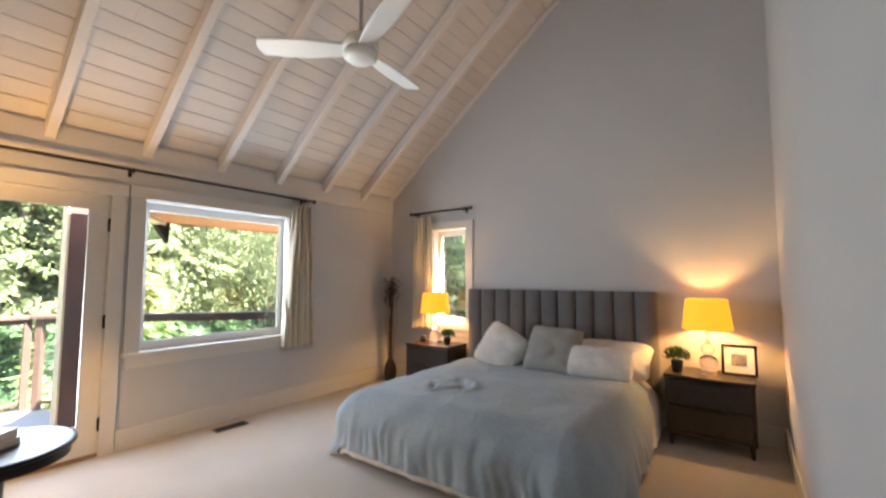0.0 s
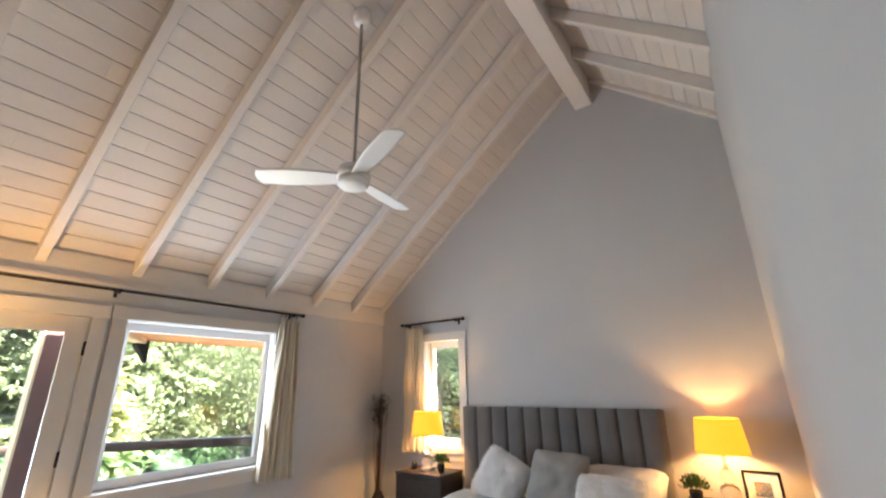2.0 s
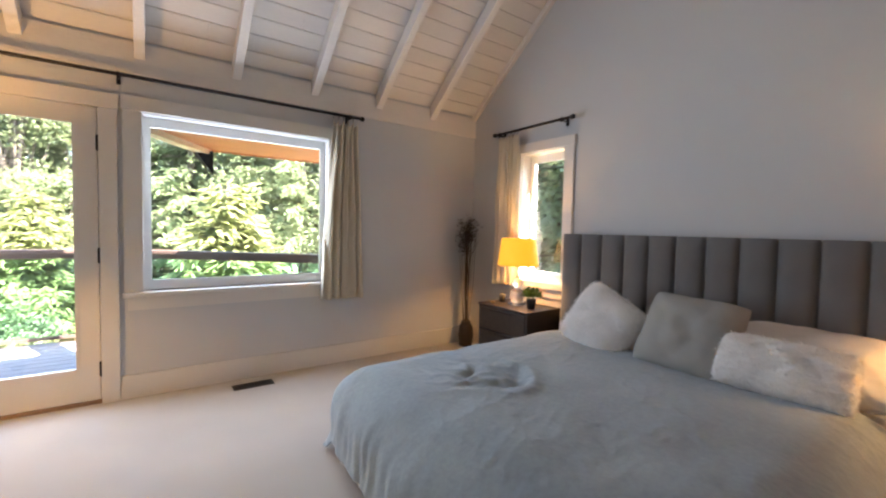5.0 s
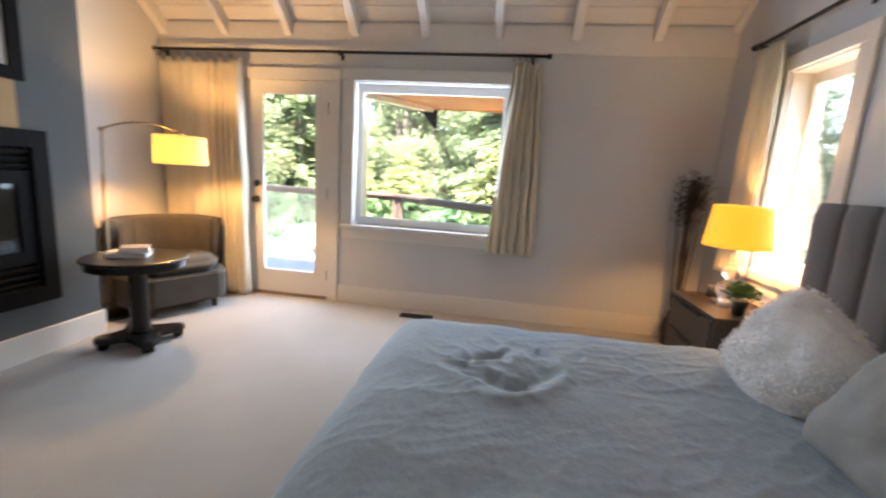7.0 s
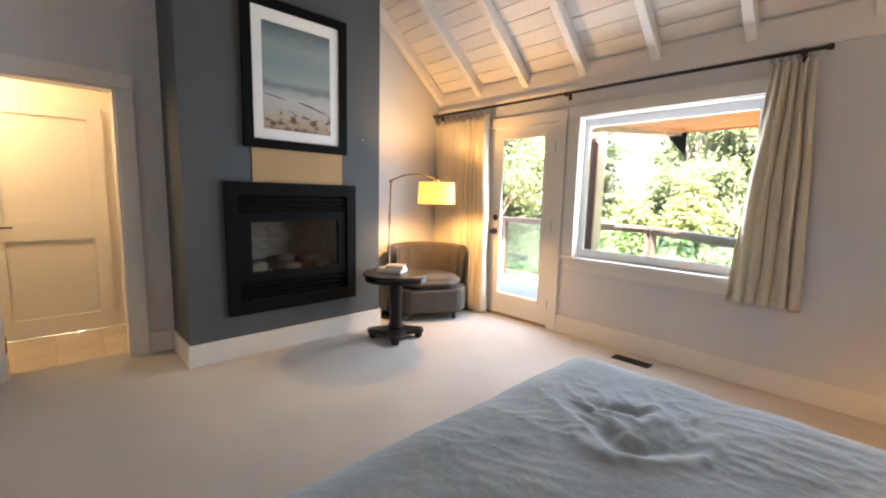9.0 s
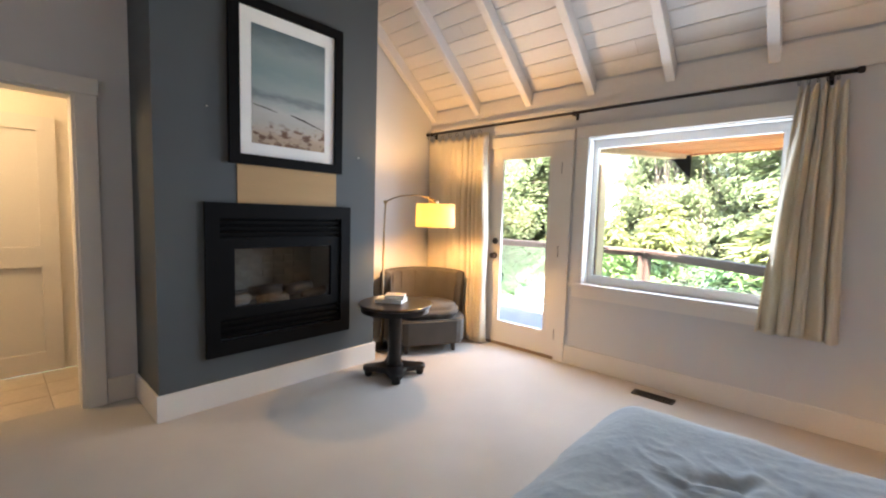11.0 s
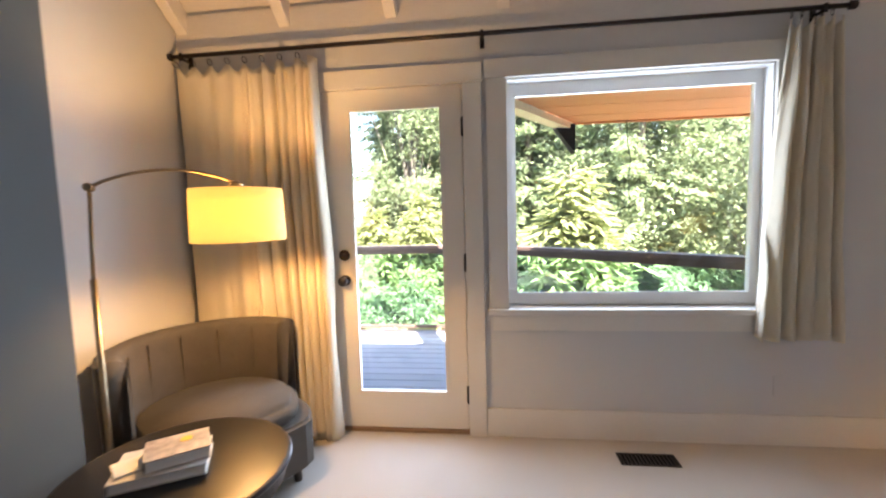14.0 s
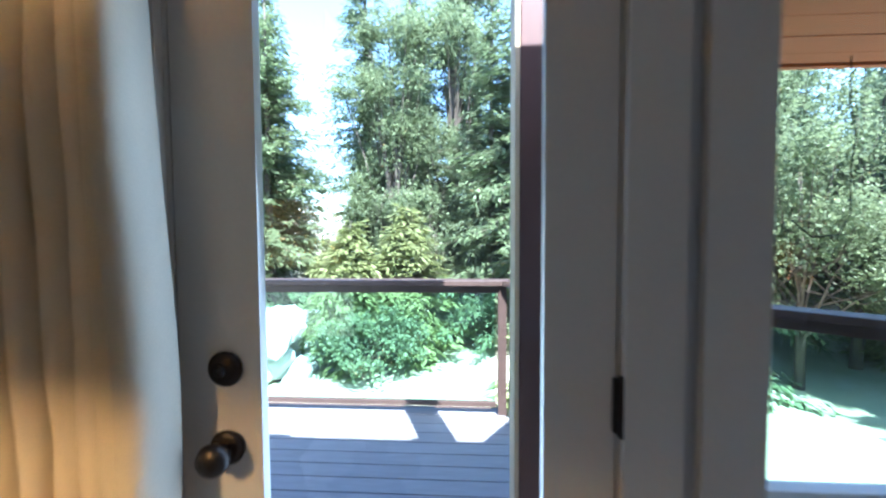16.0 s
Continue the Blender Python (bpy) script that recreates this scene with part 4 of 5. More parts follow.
def reeds():
    o = thing("dried_reeds", "tall dried reeds in a floor vase, corner", "dried plant", pose(3.16, -0.20, 0))
    part("vase", lathe([(0.055, 0), (0.07, 0.01), (0.085, 0.12), (0.075, 0.22), (0.05, 0.26), (0.055, 0.28), (0.048, 0.28), (0.045, 0.25), (0.001, 0.2)], 28, False), M_WALNUT, o, "brown floor vase", smooth=True)
    rnd = random.Random(8)
    hd = bmesh.new()
    for i in range(26):
        a, r = rnd.uniform(0, 6.283), rnd.uniform(0.0, 0.05)
        top = Vector((math.cos(a) * r * 1.9, math.sin(a) * r * 1.9, rnd.uniform(1.12, 1.36)))
        base = Vector((math.cos(a) * r * 0.5, math.sin(a) * r * 0.5, 0.2))
        mid = (base + top) / 2 + Vector((rnd.uniform(-0.02, 0.02), rnd.uniform(-0.02, 0.02), 0))
        part("stalk", tube([base, mid, top], 0.0035, 5, None, 0.6), M_DRY, o)
        for k in range(60):
            p = top + Vector((rnd.gauss(0, 0.02), rnd.gauss(0, 0.02), rnd.uniform(-0.13, 0.09)))
            d = Vector((rnd.uniform(-1, 1), rnd.uniform(-1, 1), rnd.uniform(0, 1.5))).normalized()
            s = d.orthogonal().normalized() * 0.004
            hd.faces.new([hd.verts.new(q) for q in (p - s, p + s, p + d * rnd.uniform(0.03, 0.06))])
    tagged(part("plume", hd, M_DRY, o, "dark feathery seed heads"), kind="stuff")


reeds()


# ---- ceiling fan ----
def fan():
    o = thing("ceiling_fan", "white three-blade ceiling fan on a long rod", "ceiling fan", pose(0.69, -2.21, 2.885))
    part("canopy", lathe([(0.025, 1.36), (0.06, 1.38), (0.07, 1.42), (0.07, 1.49)], 24), M_WHITE, o, smooth=True)
    part("downrod", tube([(0, 0, 0.09), (0, 0, 1.40)], 0.0125, 12), M_NICKEL, o, smooth=True)
    part("motor_housing", lathe([(0.02, 0.11), (0.04, 0.10), (0.10, 0.075), (0.118, 0.04), (0.118, 0.01), (0.105, -0.005)], 36), M_WHITE, o, smooth=True)
    part("hub_cap", lathe([(0.105, -0.006), (0.112, -0.02), (0.108, -0.05), (0.085, -0.068), (0.001, -0.072)], 36, False), M_WHITE, o, smooth=True)

    def f(u, v):
        x = 0.085 + 0.58 * u
        w = 0.052 + 0.030 * math.sin(min(1, u * 1.15) * math.pi * 0.75)
        w *= (1 if u < 0.93 else math.sqrt(max(0.0, 1 - ((u - 0.93) / 0.07) ** 2)) * 0.75 + 0.25)
        y = (v - 0.5) * 2 * w
        return (x, y, 0.008 + 0.22 * y + 0.012 * u)
    me = mesh_of("blade", solid(grid(f, 30, 8), 0.008), M_WHITE, True)
    for k in range(3):
        b = new("blade", me)
        b.parent = o
        b.matrix_basis = pose(0, 0, 0, 0, 0, 8 + 120 * k)
        tagged(b, "white tapered fan blade")


fan()


# ---- pedestal table with books ----
def pedestal_table():
    o = thing("side_table", "round black wooden pedestal table with scrolled base", "table", pose(-0.75, -1.36, 0))
    part("tabletop", lathe([(0.20, 0.545), (0.285, 0.55), (0.285, 0.592), (0.295, 0.596), (0.305, 0.602), (0.308, 0.61), (0.304, 0.618), (0.295, 0.62)], 64), M_EBONY, o)
    part("column", lathe([(0.074, 0.085), (0.074, 0.10), (0.060, 0.106), (0.058, 0.12), (0.056, 0.30), (0.058, 0.49), (0.066, 0.50), (0.085, 0.52), (0.085, 0.546)], 24), M_EBONY, o)
    out = []
    for k in range(4):
        a0 = math.pi / 4 + k * math.pi / 2
        for da, r in ((-0.19, 0.245), (-0.08, 0.262), (0.08, 0.262), (0.19, 0.245), (0.36, 0.185), (0.58, 0.145), (0.785, 0.132), (0.99, 0.145), (1.21, 0.185)):
            out.append((r * math.cos(a0 + da), r * math.sin(a0 + da)))
    part("plinth", prism(out, 0.045, 0.088, 0.008), M_EBONY, o, "", pose(0, 0, 0, 0, 0, 8))
    for k in range(4):
        a = math.pi / 4 + k * math.pi / 2 + radians(8)
        part("foot", tube([(-0.032, 0, 0.033), (-0.02, 0, 0.033), (0.02, 0, 0.033), (0.032, 0, 0.033)], 0.033, 16), M_EBONY, o, "scrolled bun foot", pose(0.215 * math.cos(a), 0.215 * math.sin(a), 0, 0, 0, math.degrees(a) + 90), True)
    return o


pedestal_table()


def book(label, m, w, d, h, cover):
    o = thing("book", label, "book", m, "books on the table")
    part("page_block", box(-w / 2 + 0.003, w / 2 - 0.004, -d / 2 + 0.004, d / 2 - 0.004, 0.003, h - 0.003), M_PAPER, o, "white page block")
    part("cover", boxes((-w / 2, w / 2, -d / 2, d / 2, 0, 0.003), (-w / 2, w / 2, -d / 2, d / 2, h - 0.003, h), (-w / 2 - 0.003, -w / 2, -d / 2, d / 2, 0, h)), cover, o)
    return o


M_COVER = mat("pale_book_cover", (0.66, 0.62, 0.56), 0.5, var=0.08, scale=12)
M_COVER2 = mat("photo_book_cover", (0.45, 0.38, 0.33), 0.4, var=0.5, scale=14, fine=40)
M_YELLOW = mat("yellow_label", (0.80, 0.50, 0.04), 0.5, var=0.05)
book("pale hardback book lying on the table", pose(-0.79, -1.37, 0.621, 0, 0, 30), 0.23, 0.17, 0.030, M_COVER)
_bk = book("thick tan paperback stacked on a book, yellow sticker", pose(-0.755, -1.355, 0.652, 0, 0, 38), 0.16, 0.125, 0.036, M_COVER2)
part("sticker", lathe([(0.016, 0), (0.016, 0.0012)], 18), M_YELLOW, _bk, "round yellow sticker", pose(0.02, 0.02, 0.0362))
book("white leaflet lying on the pale book", pose(-0.845, -1.41, 0.652, 0, 0, 52), 0.10, 0.085, 0.006, M_PAPER)


# ---- arc floor lamp ----
def arc_lamp():
    o = thing("arc_floor_lamp", "brass arc floor lamp with lit cream drum shade", "lamp", pose(0, 0, 0))
    bx, by = -1.375, -0.985
    kx, ky, kz = -1.36, -0.98, 1.475
    part("base", lathe([(0.14, 0), (0.14, 0.014), (0.13, 0.02), (0.02, 0.024)], 36), M_BRONZE, o, "dark round base plate", pose(bx, by, 0))
    part("lower_pole", tube([(bx, by, 0.02), (bx, by, 1.12)], 0.0115, 12), M_BRASS, o, smooth=True)
    part("upper_pole", tube([(bx, by, 1.10), (kx, ky, kz)], 0.0075, 12), M_BRASS, o, smooth=True)
    part("joint", lathe([(0.012, -0.03), (0.017, -0.02), (0.017, 0.02), (0.012, 0.03)], 16), M_BRASS, o, "", pose(kx, ky, kz, 90, 0, 35))
    sx, sy = -0.925, -0.72
    pts = []
    for i in range(13):
        s = i / 12
        pts.append((kx + (sx - kx) * s - 0.05 * (1 - s) * 0, ky + (sy - ky) * s, kz + 0.075 * math.sin(math.pi * min(1, s * 0.92)) ** 0.8 - 0.005 * s))
    part("arm", tube(pts, 0.0065, 10), M_BRASS, o, "slim arched brass arm", smooth=True)
    part("socket", lathe([(0.014, -0.05), (0.03, -0.04), (0.03, 0.0), (0.012, 0.012)], 20), M_BRASS, o, "", pose(sx, sy, 1.49))
    sh = solid(grid(lambda u, v: ((0.185 + 0.006 * (1 - v)) * math.cos(2 * math.pi * u), (0.185 + 0.006 * (1 - v)) * math.sin(2 * math.pi * u), 0.222 * v), 48, 4, True), 0.002)
    part("shade", sh, M_SHADE2, o, "glowing cream drum shade", pose(sx, sy, 1.245), True)
    part("shade_ring", boxes((-0.184, 0.184, -0.003, 0.003, 0, 0.006), (-0.003, 0.003, -0.184, 0.184, 0, 0.006)), M_BRASS, o, "", pose(sx, sy, 1.455))
    lamp("floor_lamp_bulb", "POINT", pose(sx, sy, 1.335), 3.0, WARM, 0.04)


arc_lamp()


# ---- barrel chair ----
def barrel_chair():
    o = thing("barrel_chair", "taupe upholstered barrel chair with curved back, corner", "chair", pose(-1.17, -0.60, 0, 0, 0, -28))
    R, t = 0.455, 0.10

    def shell(u, v):
        a = radians(92) + radians(176) * u
        # v runs round the section: outer face up, over the rim, inner face down
        z0, z1 = 0.09, 0.775
        if v < 0.4:
            r, z = R - 0.015 * (1 - v / 0.4), z0 + (z1 - 0.03 - z0) * v / 0.4
        elif v < 0.6:
            k = (v - 0.4) / 0.2 * math.pi
            r, z = R - t / 2 + t / 2 * math.cos(k), z1 - 0.03 + 0.03 * math.sin(k)
        else:
            r, z = R - t - 0.015 * math.sin((v - 0.6) / 0.4 * math.pi), z1 - 0.03 - (z1 - 0.03 - z0) * (v - 0.6) / 0.4
        return (r * math.cos(a), r * math.sin(a), z)
    bm = grid(shell, 56, 30)
    bmesh.ops.holes_fill(bm, edges=[e for e in bm.edges if e.is_boundary], sides=0)
    part("backrest", bm, M_CHAIR, o, "", smooth=True)
    for i in range(1, 6):
        a = radians(92) + radians(176) * i / 6
        part("back_seam", tube([((R - t - 0.012) * math.cos(a), (R - t - 0.012) * math.sin(a), z) for z in (0.46, 0.6, 0.735)], 0.004, 6), M_CHAIR, o)
    part("rim_piping", tube([((R - 0.005) * math.cos(radians(92) + radians(176) * i / 40), (R - 0.005) * math.sin(radians(92) + radians(176) * i / 40), 0.755) for i in range(41)], 0.006, 6), M_CHAIR, o, smooth=True)

    def outline(r, front, n=40):
        pts = []
        for i in range(n):
            a = 2 * math.pi * i / n
            x, y = r * math.cos(a), r * math.sin(a)
            pts.append((min(x * (1.05 if x > 0 else 1), front), y))
        return pts
    part("seat_cushion", prism(outline(0.358, 0.31), 0.335, 0.45, 0.035), M_CHAIR, o, "thick taupe seat cushion", smooth=True)
    part("seat_frame", prism(outline(0.42, 0.33), 0.09, 0.335, 0.015), M_CHAIR, o)
    for x, y in ((0.24, 0.24), (0.24, -0.24), (-0.28, 0.26), (-0.28, -0.26)):
        part("leg", tube([(x, y, 0.10), (x * 1.03, y * 1.03, 0.0)], 0.026, 10, taper=0.75), M_LEG, o, "short dark wooden leg")


barrel_chair()

# ---- bathroom seen through the doorway ----
BW = -2.72
setting("bath_floor_base", box(BW, XW - WT - 0.001, -4.6, -3.10, -0.10, -0.010), M_GROUT, "grout bed under the tiles", "floor")
setting("wall_bath_west", box(BW - 0.1, BW, -4.7, -3.0, 0, 2.4), mat("bath_paint", (0.74, 0.68, 0.58), 0.6, var=0.03, fine=120), "cream bathroom wall", "wall")
setting("wall_bath_north", box(BW, XW - WT, -3.10, -3.0, 0, 2.4), M_TRIM, "cream bathroom side wall", "wall")
setting("wall_bath_south", box(BW, XW - WT + 0.15, -4.72, -4.6, 0, 2.45), M_TRIM, "cream bathroom side wall", "wall")
setting("ceiling_bath", box(BW - 0.1, XW - WT, -4.7, -3.0, 2.4, 2.5), M_TRIM, "cream bathroom ceiling", "ceiling")
casing("bath_casing", [(XW + 0.001, XW + 0.022, -4.07, -3.96, 0, 2.062), (XW + 0.001, XW + 0.022, -3.25, -3.14, 0, 2.062), (XW + 0.001, XW + 0.026, -4.08, -3.13, 2.063, 2.165)])
setting("bath_jamb", boxes((XW - WT, XW, -3.96, -3.945, 0, 2.06), (XW - WT, XW, -3.265, -3.25, 0, 2.06), (XW - WT, XW, -3.945, -3.265, 2.045, 2.06)), M_TRIM, "cream painted door jamb", "trim")
for z in (0.22, 1.02, 1.84):
    tagged(part("hinge_plate", box(-0.045, 0.045, 0, 0.004, -0.05, 0.05, 0.001), M_BRONZE, m=pose(XW - 0.10, -3.945, z)), "dark hinge plate on the door jamb", "hinge", kind="structure")


def panel_door():
    o = thing("door_2", "cream two-panel door with dark lever handle", "door", pose(BW, -4.06, 0), kind="structure")
    w, h = 0.80, 2.03
    part("door_panel", box(0.002, 0.010, 0.0, w, 0.01, h), M_TRIM, o)
    part("stile", boxes((0.010, 0.034, 0, 0.11, 0.01, h), (0.010, 0.034, w - 0.11, w, 0.01, h)), M_TRIM, o)
    part("cross_rail", boxes((0.010, 0.034, 0.11, w - 0.11, 0.01, 0.17), (0.010, 0.034, 0.11, w - 0.11, 0.86, 1.02), (0.010, 0.034, 0.11, w - 0.11, h - 0.11, h)), M_TRIM, o)
    hd = part("lever_handle", lathe([(0.026, 0), (0.026, 0.01), (0.01, 0.014), (0.01, 0.05)], 20), M_BRONZE, o, "dark bronze lever handle", pose(0.03, 0.06, 0.98, 0, 90, 0))
    part("lever", tube([(0, 0, 0.045), (0, 0.05, 0.048), (0, 0.11, 0.045)], 0.008, 10), M_BRONZE, hd)


panel_door()
dl = thing("ceiling_light", "round glass ceiling light in the bathroom", "lamp", pose(-2.25, -4.2, 2.4))
part("dome", lathe([(0.14, -0.02), (0.14, -0.05), (0.10, -0.085), (0.03, -0.10), (0.001, -0.10)], 28, False), M_BULB, dl, "lit opal glass dome", smooth=True)
part("ring", lathe([(0.15, 0), (0.15, -0.02), (0.14, -0.022)], 28), M_NICKEL, dl)
lamp("bath_bulb", "POINT", pose(-2.15, -4.2, 2.1), 0.95, (1.0, 0.70, 0.38), 0.12)

# ---- deck and house outside ----
DECK_Z = -0.10
deck = thing("deck", "weathered grey timber deck with clipped corner", "deck", kind="structure")
setting("outside_wall", boxes((XW - WT, -0.84, 0.165, 0.19, -2.6, 2.72), (0.04, 0.25, 0.165, 0.19, -2.6, 2.72), (1.67, 3.55, 0.165, 0.19, -2.6, 2.72),
                              (0.25, 1.67, 0.165, 0.19, -2.6, 0.76), (-0.84, 0.04, 0.165, 0.19, -2.6, 0.0)), M_SIDING, "brown stained house siding", "wall")


def deck_right(y):
    return 2.75 - (y - 0.2) * 1.13 if y > 0.2 else 2.75


yb = 0.195
while yb < 2.58:
    x1 = deck_right(yb + 0.14)
    part("deck_board", box(-5.2, x1, yb, yb + 0.134, DECK_Z - 0.035, DECK_Z, 0.003), M_DECK, deck)
    yb += 0.142
part("rim_joist", boxes((-5.2, 0.05, 2.60, 2.64, DECK_Z - 0.25, DECK_Z - 0.002)), M_RAIL, deck)
for x in (-4.9, -2.5, -0.05):
    part("support", box(x - 0.07, x + 0.07, 2.45, 2.59, -2.65, DECK_Z - 0.036), M_RAIL, deck)


def railing(label, p0, p1, posts):
    """Rail from p0 to p1 with glass between posts at the given fractions."""
    a, b = Vector((*p0, 0)), Vector((*p1, 0))
    L = (b - a).length
    o = thing("deck_railing", label, "railing", pose(p0[0], p0[1], DECK_Z) @ Matrix.Rotation(math.atan2(b.y - a.y, b.x - a.x), 4, "Z"))
    part("top_rail", box(-0.07, L + 0.07, -0.075, 0.075, 1.03, 1.072, 0.006), M_RAIL, o, "stained timber top rail")
    part("under_rail", box(0, L, -0.02, 0.02, 0.97, 1.03), M_RAIL, o)
    for f in posts:
        part("post", box(f * L - 0.033, f * L + 0.033, -0.04, 0.04, 0, 1.03, 0.004), M_RAIL, o, "stained timber post")
    for f, g in zip(posts, posts[1:]):
        p = part("glass_panel", box(f * L + 0.055, g * L - 0.055, -0.004, 0.004, 0.10, 0.965), G_RAIL, o, "clear greenish glass infill")
        p.visible_shadow = False
        part("bottom_rail", box(f * L + 0.045, g * L - 0.045, -0.02, 0.02, 0.06, 0.095), M_RAIL, o)
    return o


railing("stained timber deck railing with glass, along the front", (-5.1, 2.52), (0.0, 2.52), (0.02, 0.5, 1.0))
railing("stained timber deck railing with glass, across the corner", (0.10, 2.45), (2.28, 0.56), (0.0, 0.93))
rp = thing("roof_post", "red-brown square timber roof post on the deck", "post", pose(0.005, 0.77, DECK_Z))
part("shaft", box(-0.085, 0.085, -0.085, 0.085, 0, 3.30, 0.006), M_POST, rp)
# sun on the post's west and east sides, put in as pale strips
for x in (-0.0935, 0.0935):
    part("sunlit_strip", box(x - 0.008, x + 0.008, -0.083, 0.083, 0.0, 3.30, 0.002), M_RAKE, rp, "added pale strip standing for the post's sunlit side")
part("post_base", box(-0.11, 0.11, -0.095, 0.095, 0, 0.02), M_BLACK, rp)
setting("porch_beam", box(-4.0, 0.14, 0.69, 0.85, 3.2, 3.4, 0.006), M_POST, "red-brown timber beam over the roof post", "beam")


# soffit over the window
def soffit():
    o = thing("soffit", "orange cedar board soffit of the roof eave", "soffit", kind="structure")
    ya, k = 0.195, 0
    while ya < 1.04:
        yc = min(ya + 0.148, 1.05)
        xa, xc = [0.27 + (y - 0.14) * 0.62 for y in (ya, yc)]
        cut = 1.35 + 0.55 * ((k * 0.618) % 1)
        for a0, a1, b1, b0 in ((xa, cut, cut, xc), (cut + 0.003, 4.0, 4.0, cut + 0.003)):
            part("soffit_board", prism([(a0, ya + 0.002), (a1, ya + 0.002), (b1, yc - 0.002), (b0, yc - 0.002)], 2.03 + 0.001 * (k % 2), 2.05), M_SOFFIT, o)
        ya, k = ya + 0.15, k + 1
    part("fascia", box(0.83, 4.0, 1.052, 1.085, 2.02, 2.22), M_SOFFIT, o, "cedar fascia board")
    rk = part("rake_board", box(-0.58, 0.56, 0.0, 0.10, 0, 0.16), M_RAKE, o, "pale cedar rake board", pose(0.545, 0.60, 1.985, 0, 0, 58))
    tri = bmesh.new()
    q = [[tri.verts.new((x, y, z)) for x, z in ((-0.16, 0.0), (0.02, 0.02), (0.02, -0.21))] for y in (-0.03, 0.03)]
    tri.faces.new(q[0])
    tri.faces.new(q[1][::-1])
    for i in range(3):
        tri.faces.new((q[0][i], q[0][(i + 1) % 3], q[1][(i + 1) % 3], q[1][i]))
    bmesh.ops.recalc_face_normals(tri, faces=tri.faces)
    part("bracket", tri, M_BLACK, o, "dark triangular eave bracket", pose(0.815, 1.05, 2.0, 0, 0, 20))


soffit()
setting("roof", boxes((0.95, 4.0, 0.195, 1.1, 2.23, 2.29)), M_SIDING, "brown roof edge above the soffit", "roof")
cb = thing("cable", "thin black cable hanging from the eave", "cable")
part("wire", tube([(1.22, 0.98, 2.03), (1.225, 0.98, 1.85), (1.25, 0.98, 1.72), (1.235, 0.98, 1.6), (1.24, 0.98, 1.42), (1.2, 0.98, 1.34), (1.1, 0.98, 1.33), (1.02, 0.98, 1.40)], 0.003, 6), M_BLACK, cb)

# ---- ground, rocks and woods ----
GZ = -2.6


def ground_sheet():
    def f(u, v):
        r = 3 + 600 * u ** 3
        a = 2 * math.pi * v
        x, y = r * math.cos(a), r * math.sin(a)
        rise = 0.06 * max(0, y - 14) if y < 60 else 0.06 * 46
        return (x, y, GZ + rise + 0.25 * noise3(x * 0.12, y * 0.12) * min(1, r / 8) - 0.02)
    bm = grid(f, 40, 72)
    bmesh.ops.remove_doubles(bm, verts=bm.verts, dist=0.001)
    c = bmesh.ops.contextual_create(bm, geom=[e for e in bm.edges if e.is_boundary and e.verts[0].co.to_2d().length < 5])
    bmesh.ops.recalc_face_normals(bm, faces=bm.faces)
    return bm


setting("ground", ground_sheet(), M_GROUND, "sunlit dry lawn and gravel below the deck", "ground", True)


def land(x, y):
    return GZ + (0.06 * max(0, y - 14) if y < 60 else 2.76) - 0.15


def spray(bm, p, d, L, w, rnd, droop=0.3, n=2):
    """A flat twig of leaf blades: a few narrow quads."""
    for k in range(n):
        e = (d + Vector((rnd.uniform(-0.5, 0.5), rnd.uniform(-0.5, 0.5), rnd.uniform(-0.5, 0.25) - droop * 0.3))).normalized()
        s = e.cross(Vector((rnd.uniform(-0.5, 0.5), rnd.uniform(-0.5, 0.5), 1))).normalized() * w
        q = p + Vector([rnd.uniform(-0.5, 0.5) * L for _ in range(3)])
        bm.faces.new([bm.verts.new(v) for v in (q, q + e * L * 0.45 + s, q + e * L, q + e * L * 0.5 - s)])


def conifer(label, m, height, spread, seed, needles, dense=1.0):
    o = thing("conifer", label, "tree", m, "woods behind the deck")
    rnd = random.Random(seed)
    part("trunk", tube([(0, 0, -0.2), (0.02 * height * 0.1, 0, height * 0.5), (0, 0, height)], 0.017 * height, 9, taper=0.08), M_BARK, o, smooth=True)
    crown, limbs = bmesh.new(), bmesh.new()
    z = height * 0.08
    while z < height * 0.985:
        f = 1 - z / height
        for k in range(7 if f > 0.15 else 4):
            a, L = rnd.uniform(0, 6.283), spread * (f ** 0.8) * rnd.uniform(0.55, 1.12) + 0.10
            d = Vector((math.cos(a), math.sin(a), 0.10 - 0.35 * f))
            tip = Vector((0, 0, z)) + d * L
            tube([(0, 0, z), Vector((0, 0, z)) + d * L * 0.55 + Vector((0, 0, 0.04 * L)), tip], 0.012 + 0.016 * f, 4, limbs, 0.3)
            n = max(3, int(11 * dense * L))
            for i in range(n):
                s = (i + 0.6) / n
                p = Vector((0, 0, z)) + d * L * s + Vector((0, 0, 0.04 * L * math.sin(math.pi * s)))
                side = Vector((-d.y, d.x, -0.15)) * rnd.choice((-1, 1))
                spray(crown, p, (d * 0.7 + side * rnd.uniform(0.2, 1)).normalized(), rnd.uniform(0.15, 0.36), rnd.uniform(0.020, 0.048), rnd, 0.6, 5)
        z += height * 0.019 + 0.05
    part("limbs", limbs, M_BARK, o)
    tagged(part("crown", crown, needles, o, "drooping needle sprays"), kind="stuff")
    return o


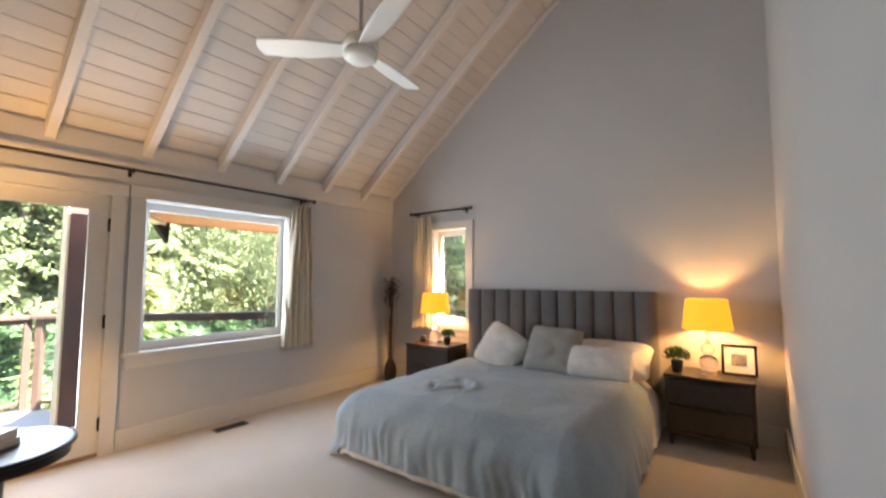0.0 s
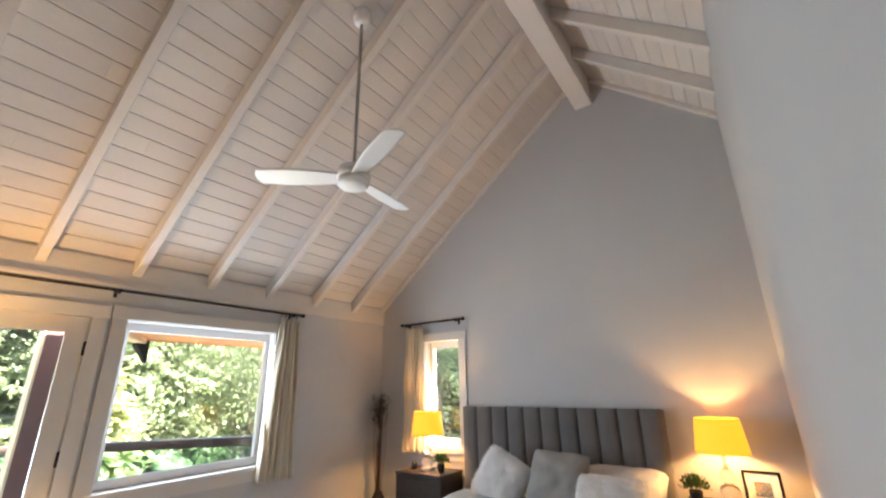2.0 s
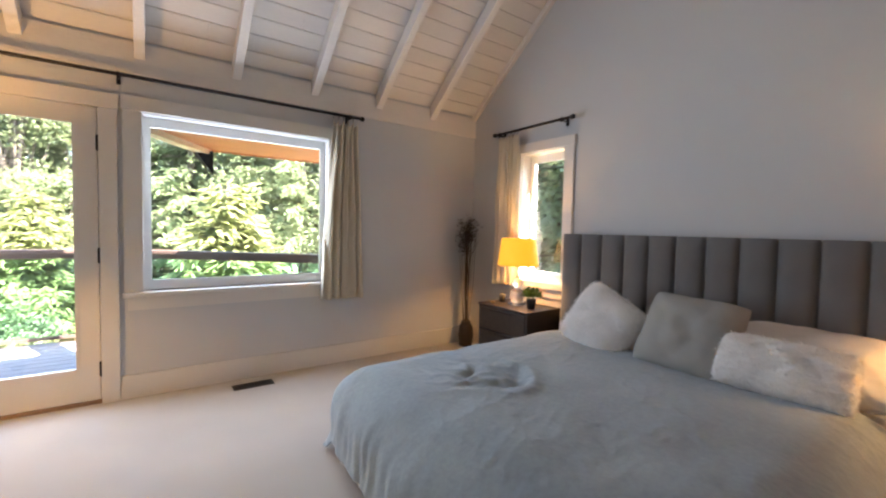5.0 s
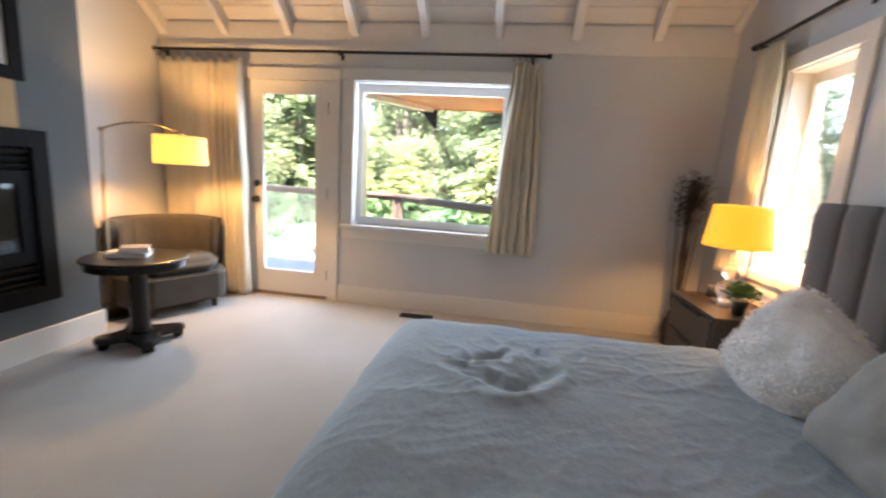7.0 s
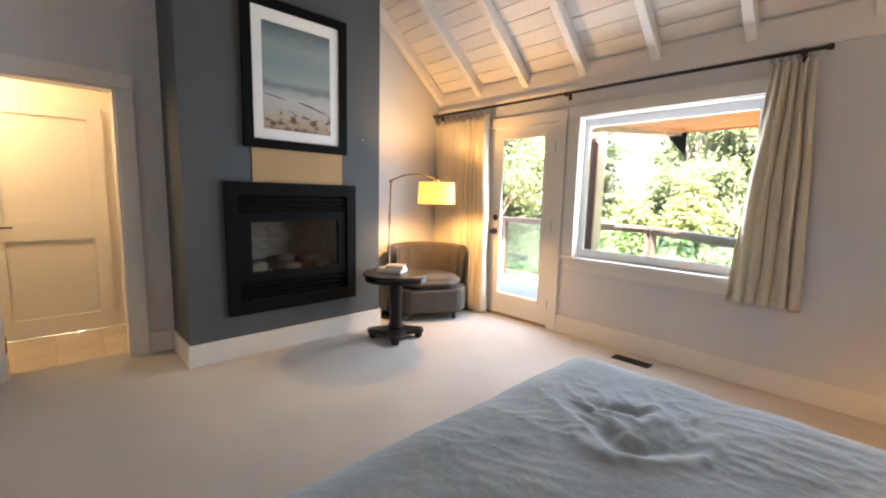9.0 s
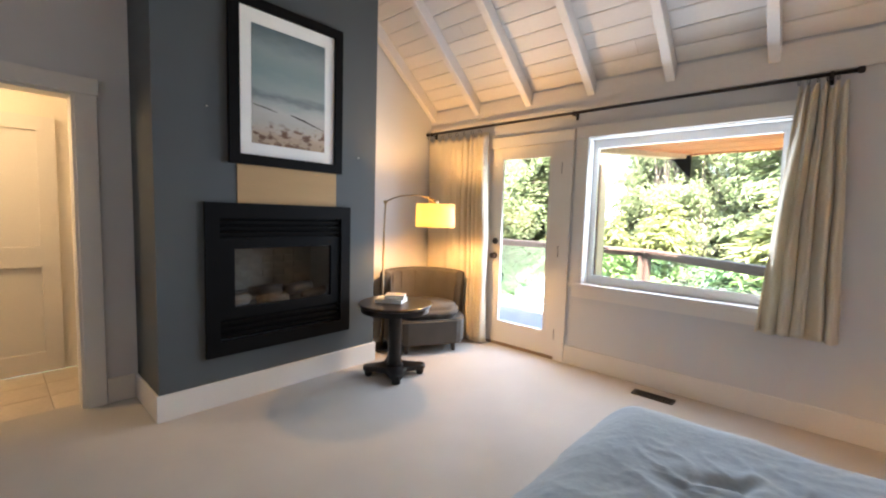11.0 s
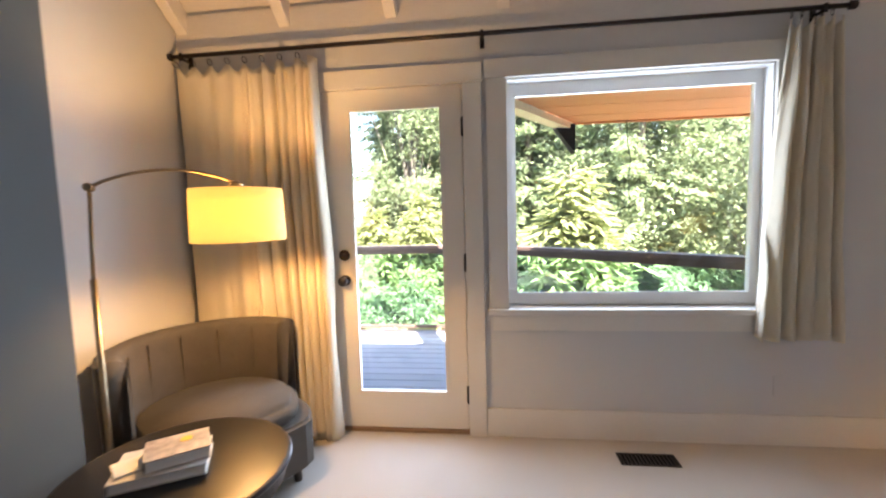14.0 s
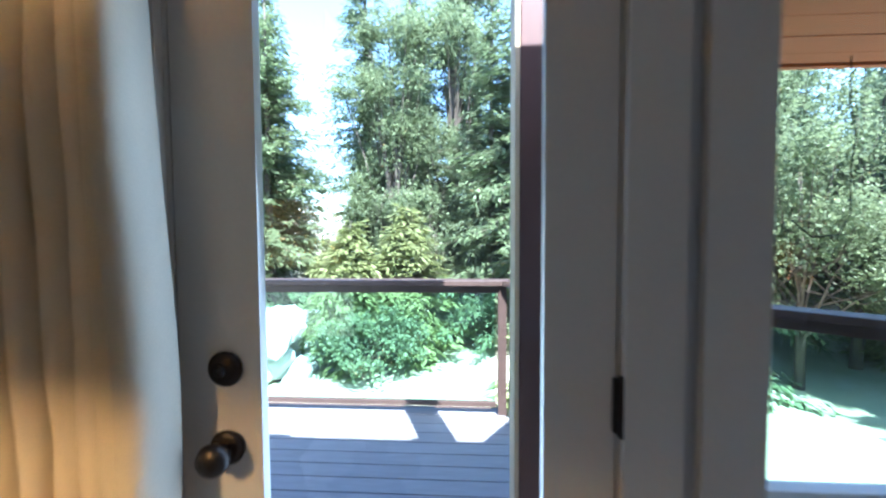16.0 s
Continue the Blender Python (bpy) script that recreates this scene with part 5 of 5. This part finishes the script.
def broadleaf(label, m, height, spread, seed, name="tree", leaves=2600):
    o = thing(name, label, "tree" if name == "tree" else "bush", m, "woods behind the deck")
    rnd = random.Random(seed)
    part("trunk", tube([(0, 0, -0.2), (0.05 * spread, 0, height * 0.35), (-0.04 * spread, 0.05 * spread, height * 0.75)], 0.016 * height + 0.01, 8, taper=0.3), M_BARK, o, smooth=True)
    crown, limbs = bmesh.new(), bmesh.new()
    for i in range(26):
        a, e = rnd.uniform(0, 6.283), rnd.uniform(-0.3, 1.3)
        c = Vector((math.cos(a) * math.cos(e) * spread, math.sin(a) * math.cos(e) * spread, height * 0.55 + math.sin(e) * height * 0.42)) * rnd.uniform(0.6, 1.0)
        c.z = max(c.z, height * 0.12)
        tube([(0, 0, height * rnd.uniform(0.15, 0.5)), c * 0.6 + Vector((0, 0, height * 0.1)), c], 0.02 + 0.003 * height, 4, limbs, 0.2)
        r = spread * rnd.uniform(0.22, 0.42)
        for k in range(leaves // 26):
            p = c + Vector((rnd.gauss(0, r * 0.55), rnd.gauss(0, r * 0.55), rnd.gauss(0, r * 0.42)))
            spray(crown, p, Vector((rnd.uniform(-1, 1), rnd.uniform(-1, 1), rnd.uniform(-0.6, 0.6))).normalized(), rnd.uniform(0.06, 0.115), rnd.uniform(0.019, 0.038), rnd, 0.4, 4)
    part("limbs", limbs, M_BARK, o)
    tagged(part("crown", crown, M_BROAD, o, "small light green leaves"), kind="stuff")
    return o


# masters, then copies spread through the woods
rnd = random.Random(21)
protos = [conifer("tall green fir standing in the woods", pose(-4.9, 18.0, land(-4.9, 18.0)), 17.0, 3.2, 1, M_NEEDLE),
          conifer("slender dark fir standing in the woods", pose(-8.8, 16.5, land(-8.8, 16.5)), 15.0, 3.2, 2, M_NEEDLE),
          conifer("wide bright green cedar standing in the woods", pose(1.6, 13.5, land(1.6, 13.5)), 13.0, 4.0, 3, M_NEEDLE2),
          conifer("young bright fir at the lawn edge", pose(-3.75, 11.3, land(-3.75, 11.3)), 4.4, 1.7, 4, M_YOUNG, 1.5),
          broadleaf("leafy maple at the edge of the woods", pose(5.2, 12.0, land(5.2, 12.0)), 9.0, 3.0, 5, leaves=12000),
          broadleaf("leafy light green bush beside the lawn", pose(-3.0, 10.2, land(-3.0, 10.2)), 2.2, 1.3, 6, "bush"),
          broadleaf("tall pale alder at the edge of the woods", pose(-3.1, 15.0, land(-3.1, 15.0)), 13.5, 2.1, 7, leaves=15000)]
spots = []
for row, (y0, n, kinds) in enumerate(((12.0, 14, (3, 5, 4, 2, 5)), (16.0, 16, (2, 0, 4, 1, 2)), (20.5, 18, (0, 1, 2, 4)), (26.0, 20, (0, 1, 2)), (33.0, 22, (0, 1)))):
    for i in range(n):
        x = -16 - 2.2 * row + (44 + 5 * row) * (i + rnd.uniform(0.1, 0.9)) / n
        y = y0 + rnd.uniform(-1.6, 1.6) - 0.25 * abs(x) * (0.3 if x > 0 else 0.1)
        k = rnd.choice(kinds)
        gap = -8.3 < x * 18 / y < -4.9
        if gap and row < 5 and k in (0, 1, 2):
            k = rnd.choice((3, 5))
        spots.append((x, y, k))
# the side of the house beyond the narrow window
for i in range(16):
    spots.append((rnd.uniform(12.0, 19.0), rnd.uniform(-9, 9), rnd.choice((2, 4, 0, 5))))
# single trees; those at y < 2 are unseen, added to dapple the deck
for x, y, k in ((1.55, 5.0, 3), (-0.9, 17.5, 6), (3.4, 16.0, 6), (7.8, -5.6, 0), (6.2, -9.0, 0), (3.6, -9.6, 0), (-9.0, 9.2, 4), (-11.5, 7.0, 4), (-13.0, 10.5, 2), (-10.2, 11.5, 6), (-14.0, 7.5, 0), (-15.5, 11.5, 4), (-8.2, 7.2, 5), (-12.5, 5.0, 6), (-8.8, -2.6, 4), (-9.4, -0.6, 2), (-11.0, -4.4, 0), (-12.0, -1.8, 4), (-9.8, 1.4, 4)):
    spots.append((x, y, k))
for x, y, k in spots:
    s = rnd.uniform(0.8, 1.2)
    c = copy_thing(protos[k], pose(x, y, land(x, y), 0, 0, rnd.uniform(0, 360)))
    c.scale = (s, s, s * rnd.uniform(0.9, 1.1))

random.seed(17)
for i in range(44):
    bm = bmesh.new()
    bmesh.ops.create_icosphere(bm, subdivisions=2, radius=1)
    sd = random.uniform(0, 50)
    for v in bm.verts:
        v.co *= 1 + 0.35 * noise3(*(v.co * 1.4 + Vector((sd, 0, 0))))
    s = random.uniform(0.25, 0.62)
    x, y = -5.7 + random.uniform(-1.5, 0.9), 10.4 + random.uniform(-1.2, 1.4)
    tagged(part("boulder", bm, M_ROCK, m=Matrix.LocRotScale((x, y, land(x, y) + 0.2 + 0.42 * (i % 4)), Euler((sd, sd * 2, sd)), (s, s * 0.8, s * 0.65))),
           "pale sunlit boulder in a rock pile", "boulder", "rock pile")

# ---- bathroom floor tiles ----
_tile = mesh_of("tile", box(-0.148, 0.148, -0.148, 0.148, -0.010, 0.001, 0.0015), M_TILE)
_bf = bpy.data.objects["bath_floor_base"]
for i in range(3):
    for j in range(5):
        t = new("tile", _tile)
        t.parent = _bf
        t.location = (BW + 0.16 + 0.301 * i, -4.45 + 0.301 * j, 0)
